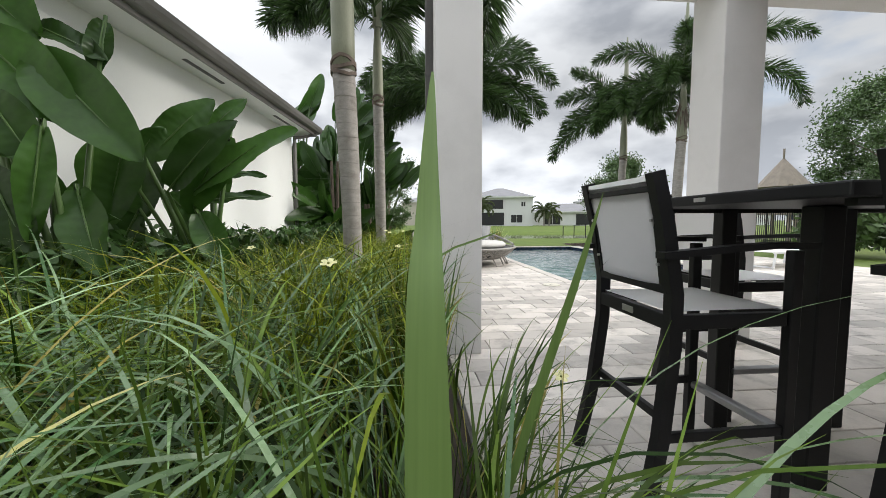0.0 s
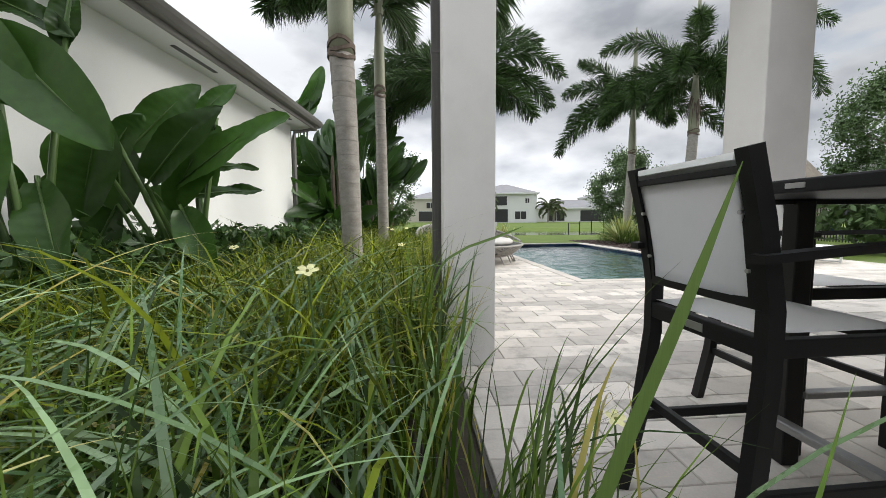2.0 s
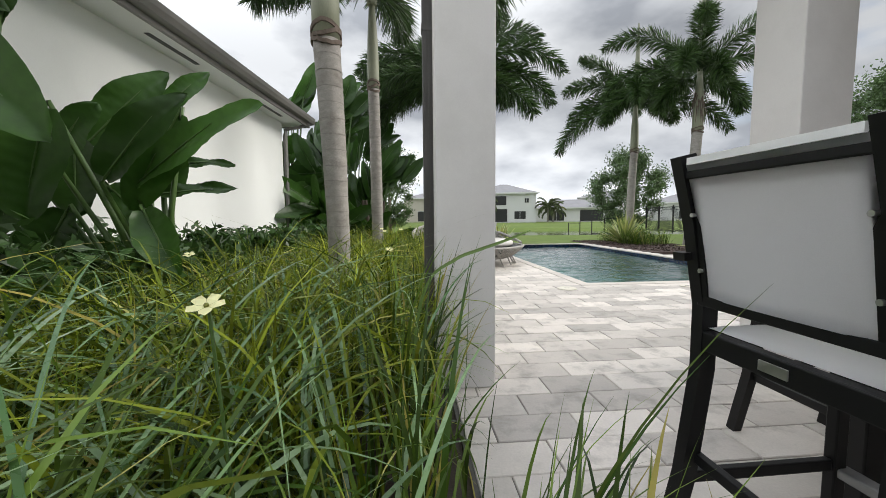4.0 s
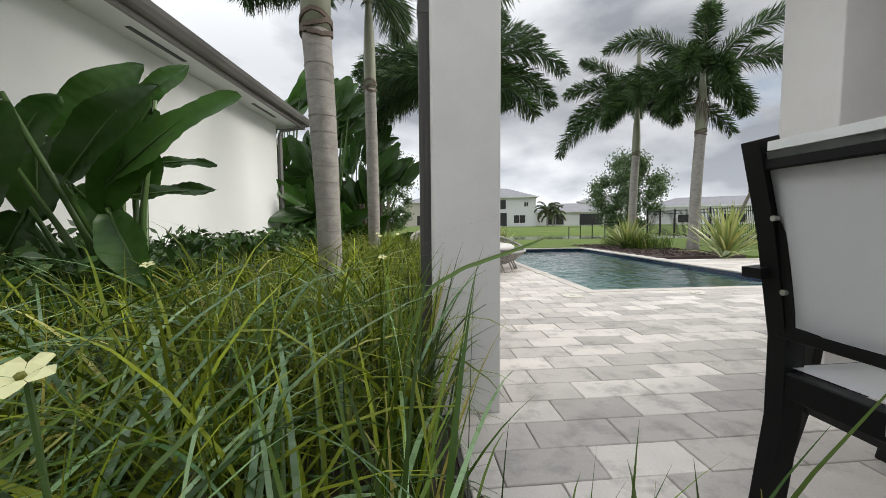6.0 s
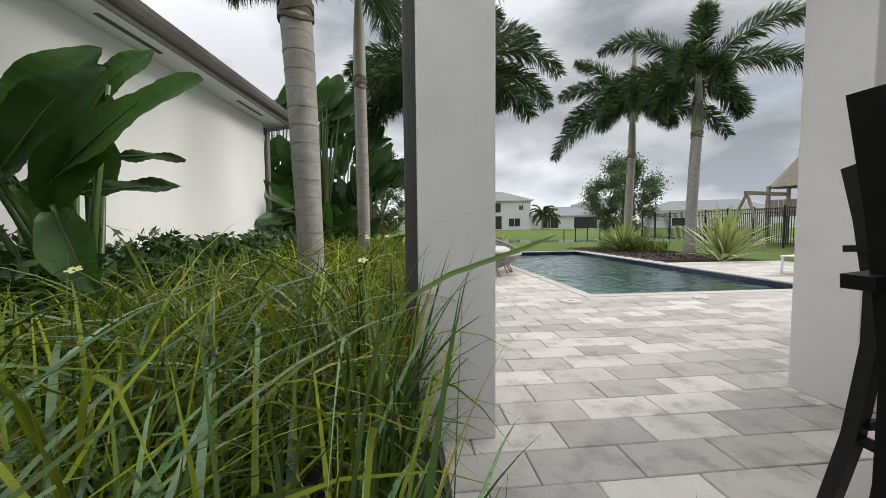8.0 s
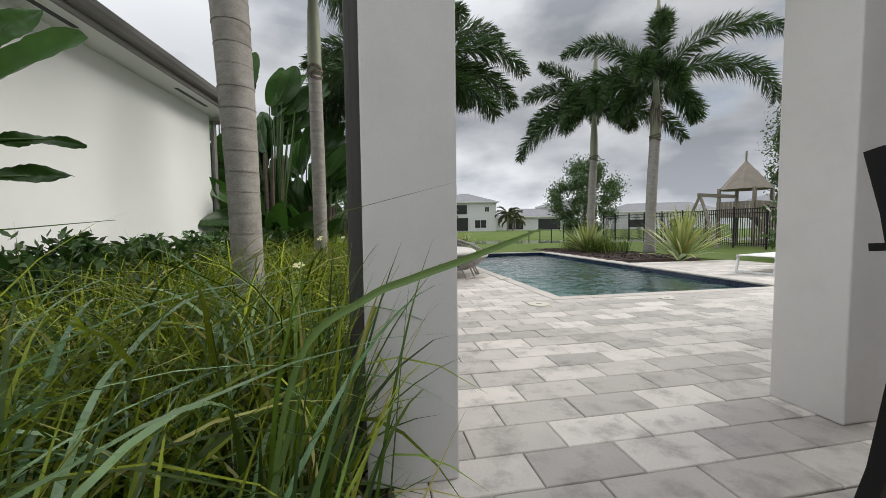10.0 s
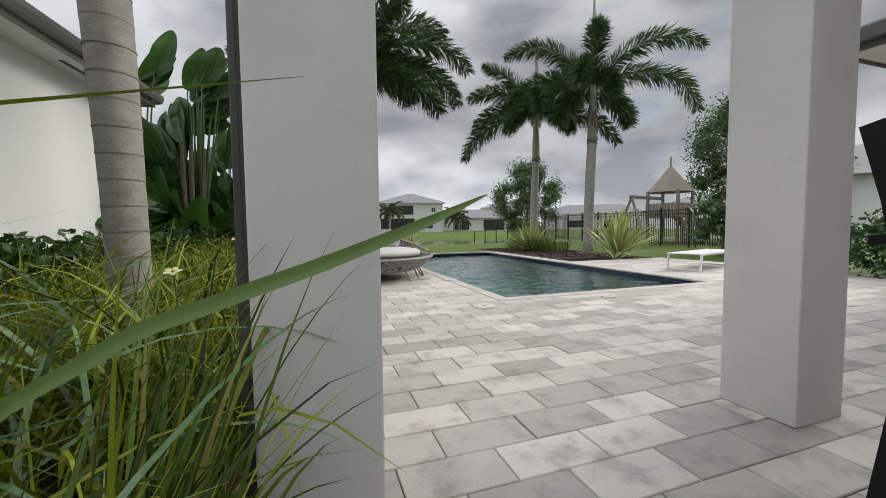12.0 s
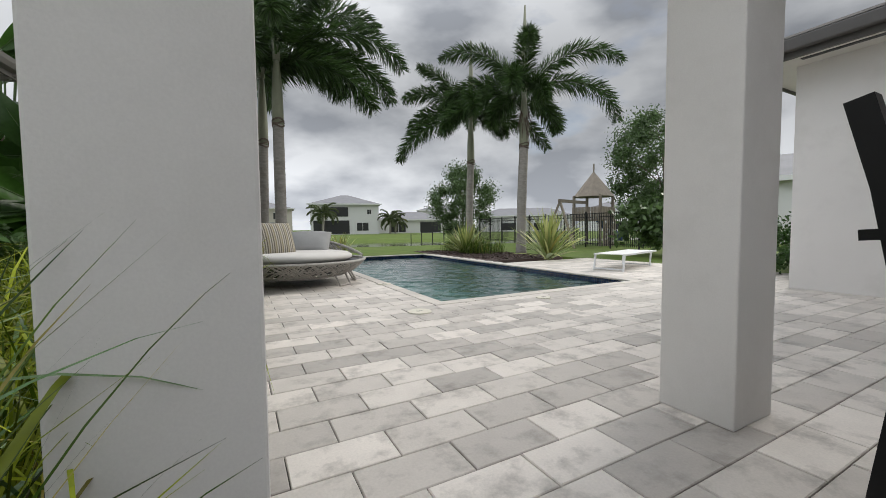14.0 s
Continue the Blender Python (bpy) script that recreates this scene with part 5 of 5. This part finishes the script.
def lounger():
    m = pose(7.06, 8.14, 0, 0, 0, 21)
    t = thing("sun_lounger", m, "white metal sun lounger lying flat by the pool", "lounger")
    L0, W0 = 2.0, 0.64
    for y in (0, W0):
        part("side_rail", boxm(-0.02, L0, y - 0.015, y + 0.015, 0.33, 0.37, 0.005), M["white"], t)
        for x in (0.04, L0 - 0.35):
            part("leg", bar([(x - 0.06, y, 0), (x, y, 0.34)], 0.04, 0.03, flat=(0, 1, 0)), M["white"], t)
    for x in (0.04, L0 - 0.35):
        part("cross_bar", boxm(x - 0.06, x - 0.03, 0, W0, 0.02, 0.05), M["white"], t)
    part("sling", boxm(0, L0 - 0.02, 0.015, W0 - 0.015, 0.355, 0.368), M["sling"], t, "white sling fabric")


lounger()


def drain_lid(x, y, r):
    bm = bmesh.new()
    bmesh.ops.create_cone(bm, cap_ends=True, segments=32, radius1=r, radius2=r * 0.97, depth=0.012)
    ob = solo("drain_lid", bm, M["drainlid"], pose(x, y, 0.007), "round pale plastic lid set in the pavers", "lid", "round lids in the pavers")
    part("slot", boxm(-0.035, 0.035, -0.006, 0.006, 0.005, 0.008), M["dark"], ob)


drain_lid(1.77, 6.22, 0.14)
drain_lid(1.95, 8.6, 0.12)
drain_lid(3.6, 6.35, 0.10)


# ---------- beyond the yard ----------
def fence():
    t = thing("fence", Matrix(), "black metal picket fence beyond the pool", "fence")
    pk = finish("picket", boxm(-0.011, 0.011, -0.011, 0.011, 0.05, 1.66), M["black"])
    path = [(14.6, 11.0), (14.2, 28.0)]
    a, b = Vector(path[0]), Vector(path[1])
    n = 154
    for i in range(n + 1):
        p = a.lerp(b, i / n)
        if i % 14 == 0:
            o = part("post", boxm(-0.03, 0.03, -0.03, 0.03, -0.05, 1.74, 0.004), M["black"], t)
        else:
            o = new("picket", pk)
            o.parent = t
        o.location = (p.x, p.y, 0)
    for z in (0.15, 1.45, 1.62):
        part("rail", bar([(a.x, a.y, z), (b.x, b.y, z)], 0.03, 0.03), M["black"], t)
    c, d = Vector((14.2, 28.0)), Vector((10.2, 32.6))
    for i in range(1, 7):
        p = c.lerp(d, i / 6)
        o = part("post", boxm(-0.03, 0.03, -0.03, 0.03, -1.2, 1.3 - 0.12 * i, 0.004), M["black"], t)
        o.location = (p.x, p.y, 0)
        q = c.lerp(d, (i - 1) / 6)
        for z in (0.2, 1.25):
            part("rail", bar([(q.x, q.y, z - 0.12 * i), (p.x, p.y, z - 0.12 * i)], 0.03), M["black"], t)


fence()


def play_tower():
    t = thing("play_tower", pose(16.3, 18.6, -0.05, 0, 0, 20), "weathered wooden play tower with pointed roof and blue slide", "playset")
    for x in (-0.75, 0.75):
        for y in (-0.75, 0.75):
            part("post", boxm(x - 0.06, x + 0.06, y - 0.06, y + 0.06, 0, 2.75), M["wood"], t)
    part("deck", boxm(-0.85, 0.85, -0.85, 0.85, 1.35, 1.42), M["wood"], t)
    for k in range(9):
        x = -0.78 + k * 0.18
        part("board", boxm(x, x + 0.15, -0.85, -0.82, 1.42, 2.1), M["wood"], t)
        part("board", boxm(-0.85, -0.82, x, x + 0.15, 1.42, 2.1), M["wood"], t)
    bm = bmesh.new()
    bmesh.ops.create_cone(bm, cap_ends=True, segments=8, radius1=1.08, radius2=0.05, depth=1.35)
    bmesh.ops.transform(bm, verts=bm.verts, matrix=pose(0, 0, 3.35, 0, 0, 22))
    part("roof", bm, M["wood"], t, "pointed shingled wooden roof")
    part("finial", boxm(-0.03, 0.03, -0.03, 0.03, 3.95, 4.5), M["wood"], t)
    part("climbing_wall", boxm(-0.7, 0.7, -0.95, -0.90, 0, 1.4), M["wood"], t)
    rng = np.random.default_rng(3)
    for i in range(14):
        bm = bmesh.new()
        bmesh.ops.create_icosphere(bm, subdivisions=1, radius=0.07)
        bmesh.ops.transform(bm, verts=bm.verts, matrix=pose(rng.uniform(-0.6, 0.6), -0.96, rng.uniform(0.1, 1.3)))
        part("climbing_hold", bm, M["house"], t)
    for s in (-0.3, 0.3):
        part("slide_side", bar([(0.85, s, 1.5), (1.6, s, 1.2), (2.6, s, 0.5), (3.2, s, 0.25)], 0.04, 0.22), M["blue"], t)
    part("slide_bed", bar([(0.85, 0, 1.42), (1.6, 0, 1.12), (2.6, 0, 0.42), (3.2, 0, 0.18)], 0.6, 0.03), M["blue"], t, "blue plastic slide")
    part("swing_beam", boxm(-3.6, -0.8, -0.06, 0.06, 2.25, 2.40), M["wood"], t)
    for y in (-0.9, 0.9):
        part("swing_leg", bar([(-3.5, 0, 2.3), (-3.7, y, 0)], 0.09, 0.09), M["wood"], t)


play_tower()


def far_house(x, y, w, d, h, floors, seed, wall, label, rz=0, ridge=2.0, openings=()):
    t = thing("house", pose(x, y, -0.1, 0, 0, rz), label, "house", "houses across the canal")
    part("wall", boxm(-w / 2, w / 2, 0, d, 0, h), wall, t)
    bm = bmesh.new()
    o = 0.6
    a = min(w, d) / 2
    vs = [bm.verts.new(p) for p in ((-w / 2 - o, -o, h), (w / 2 + o, -o, h), (w / 2 + o, d + o, h), (-w / 2 - o, d + o, h), (-w / 2 + a, d / 2, h + ridge), (w / 2 - a, d / 2, h + ridge))]
    for f in ((0, 1, 5, 4), (1, 2, 5), (2, 3, 4, 5), (3, 0, 4), (3, 2, 1, 0)):
        bm.faces.new([vs[i] for i in f])
    bmesh.ops.remove_doubles(bm, verts=bm.verts, dist=0.01)
    part("roof", bm, M["farroof"], t, "grey hipped roof")
    part("eave", boxm(-w / 2 - o, w / 2 + o, -o - 0.02, -o + 0.05, h - 0.15, h + 0.12), M["house"], t)
    for x0, x1, z0, z1 in openings:
        wn = part("window", boxm(x0, x1, -0.05, 0.02, z0, z1), M["dark"], t, "dark window opening")
        part("frame", boxm(x0 - 0.08, x1 + 0.08, -0.07, -0.051, z1, z1 + 0.12), M["house"], wn)
        if x1 - x0 < 4:
            part("mullion", boxm((x0 + x1) / 2 - 0.04, (x0 + x1) / 2 + 0.04, -0.07, -0.051, z0, z1), M["house"], wn)
    return t


far_house(12.2, 82, 13.5, 12, 6.2, 2, 1, M["house"], "white two-storey house with dark screened porch", -8, 2.3, ((-6.2, 0.8, 0.2, 2.9), (-4.6, 0.6, 3.7, 5.6), (2.3, 4.6, 0.8, 2.4), (4.4, 5.2, 4.2, 5.1)))
far_house(29, 90, 17, 12, 3.2, 1, 2, M["house"], "white single-storey house with grey roof", -12, 2.2, ((-5, -1.5, 0.3, 2.5), (2, 7, 0.2, 2.7)))
far_house(43, 104, 14, 12, 6.3, 2, 3, M["house"], "white two-storey house with grey roof", -20, 2.0, ((-4, -2, 3.8, 5.2), (1, 3, 3.8, 5.2), (-4, 4, 0.3, 2.6)))
far_house(62, 92, 26, 12, 4.4, 1, 4, M["house"], "white house with wide grey roof", -35, 2.4, ((-6, -2, 0.5, 2.4), (3, 7, 0.5, 2.4)))
far_house(78, 70, 24, 12, 5.0, 1, 5, M["house"], "white house with wide grey roof", -50, 2.6, ((-6, -2, 0.5, 2.4), (3, 7, 0.5, 2.4)))
far_house(-4, 98, 13, 12, 6.0, 2, 6, M["house_b"], "beige two-storey house with screened porch", 0, 2.0, ((-3, 5, 0.3, 2.8), (-1, 1, 3.6, 5.0), (2.5, 5, 3.6, 5.0)))
far_house(-24, 84, 16, 12, 6.0, 2, 7, M["house"], "white two-storey house with grey roof", 10, 2.0, ((-4, 2, 0.3, 2.8), (-3, 0, 3.6, 5.0), (3, 5, 3.6, 5.0)))
far_house(26, 13.5, 16, 10, 3.6, 1, 8, M["house"], "white neighbouring house with dark tiled roof", -62, 2.0, ())

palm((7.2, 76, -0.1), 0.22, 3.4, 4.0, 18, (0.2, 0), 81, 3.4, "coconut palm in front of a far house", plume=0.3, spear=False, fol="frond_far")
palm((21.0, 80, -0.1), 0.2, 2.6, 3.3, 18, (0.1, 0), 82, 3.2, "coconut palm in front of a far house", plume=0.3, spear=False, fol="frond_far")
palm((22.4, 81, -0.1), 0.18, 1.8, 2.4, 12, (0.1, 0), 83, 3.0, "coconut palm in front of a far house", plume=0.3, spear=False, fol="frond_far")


# ---------- pavers, last ----------
def pavers():
    rng = np.random.default_rng(91)
    L1, W1, J = 0.441, 0.2325, 0.0055
    variants = []
    for k in range(4):
        bm = bmesh.new()
        e = 0.004
        a, b = (L1 - J) / 2, (W1 - J) / 2
        lo = [bm.verts.new((x, y, -0.05)) for x, y in ((-a, -b), (a, -b), (a, b), (-a, b))]
        md = [bm.verts.new((x, y, -e)) for x, y in ((-a, -b), (a, -b), (a, b), (-a, b))]
        hi = [bm.verts.new((x, y, 0)) for x, y in ((-a + e, -b + e), (a - e, -b + e), (a - e, b - e), (-a + e, b - e))]
        bm.faces.new(hi)
        for q in range(4):
            bm.faces.new((lo[q], lo[(q + 1) % 4], md[(q + 1) % 4], md[q]))
            bm.faces.new((md[q], md[(q + 1) % 4], hi[(q + 1) % 4], hi[q]))
        variants.append(finish("paver", bm, M["paver"]))
    V, F = [], []
    near = 0
    row = 1
    v = -4.0665
    while v < 12.3:
        off = 0.164 + (row % 2) * L1 / 2 + rng.normal(0, 0.004)
        u = -0.30 - 2 * L1 + off
        while u < 9.6:
            cu, cv = u + L1 / 2, v + W1 / 2
            u += L1
            if cu + L1 / 2 < -0.26:
                continue
            u0, u1 = max(cu - L1 / 2, -0.28), min(cu + L1 / 2, 9.6)
            v0, v1 = cv - W1 / 2, cv + W1 / 2
            if v1 > Q0 and v0 < Q1:
                if v0 < Q0:
                    if O0 < u1 and u0 < O1:
                        v1 = min(v1, Q0)
                elif u0 < O0:
                    u1 = min(u1, O0)
                elif u1 > O1 + 0.1:
                    u0 = max(u0, O1 + 0.1)
                else:
                    continue
            if cu > O1 and cv > 7.6:
                continue
            if u1 - u0 < 0.014 or v1 - v0 < 0.014:
                continue
            dz = rng.normal(0, 0.0012)
            full = (u1 - u0) > L1 - 0.01 and (v1 - v0) > W1 - 0.01
            if full and near < 300 and 0.0 < cu < 4.2 and -0.9 < cv < 3.4:
                o = new("paver", variants[int(rng.integers(0, 4))])
                o.parent = patio
                o.location = (cu, cv, dz)
                near += 1
            else:
                e, g = 0.004, J / 2
                a0, a1, b0, b1 = u0 + g, u1 - g, v0 + g, v1 - g
                k = len(V)
                V += [(a0, b0, -0.05), (a1, b0, -0.05), (a1, b1, -0.05), (a0, b1, -0.05)]
                V += [(a0, b0, -e + dz), (a1, b0, -e + dz), (a1, b1, -e + dz), (a0, b1, -e + dz)]
                V += [(a0 + e, b0 + e, dz), (a1 - e, b0 + e, dz), (a1 - e, b1 - e, dz), (a0 + e, b1 - e, dz)]
                F.append((k + 8, k + 9, k + 10, k + 11))
                for q in range(4):
                    r = (q + 1) % 4
                    F.append((k + q, k + r, k + 4 + r, k + 4 + q))
                    F.append((k + 4 + q, k + 4 + r, k + 8 + r, k + 8 + q))
        v += W1
        row += 1
    rest = new("paver_rest", raw("paver_rest", V, F, M["paver_far"]))
    rest.parent = patio
    tagged(rest, "pale grey travertine pavers", kind="stuff")


pavers()


def coping():
    def run(u0, u1, v0, v1, along):
        n = max(1, round(((u1 - u0) if along == "u" else (v1 - v0)) / 0.6))
        for k in range(n):
            if along == "u":
                s = (u1 - u0) / n
                bm = boxm(u0 + k * s + 0.002, u0 + (k + 1) * s - 0.002, v0, v1, -0.028, 0.006, 0.008)
            else:
                s = (v1 - v0) / n
                bm = boxm(u0, u1, v0 + k * s + 0.002, v0 + (k + 1) * s - 0.002, -0.028, 0.006, 0.008)
            part("coping_stone", bm, M["coping"], pool_thing)
    run(O0, O1, Q0, PV0 + 0.02, "u")
    run(O0, O1, PV1 - 0.02, Q1, "u")
    run(O0, PU0 + 0.02, PV0 + 0.02, PV1 - 0.02, "v")
    run(PU1 - 0.02, O1 + 0.1, PV0 + 0.02, PV1 - 0.02, "v")


coping()
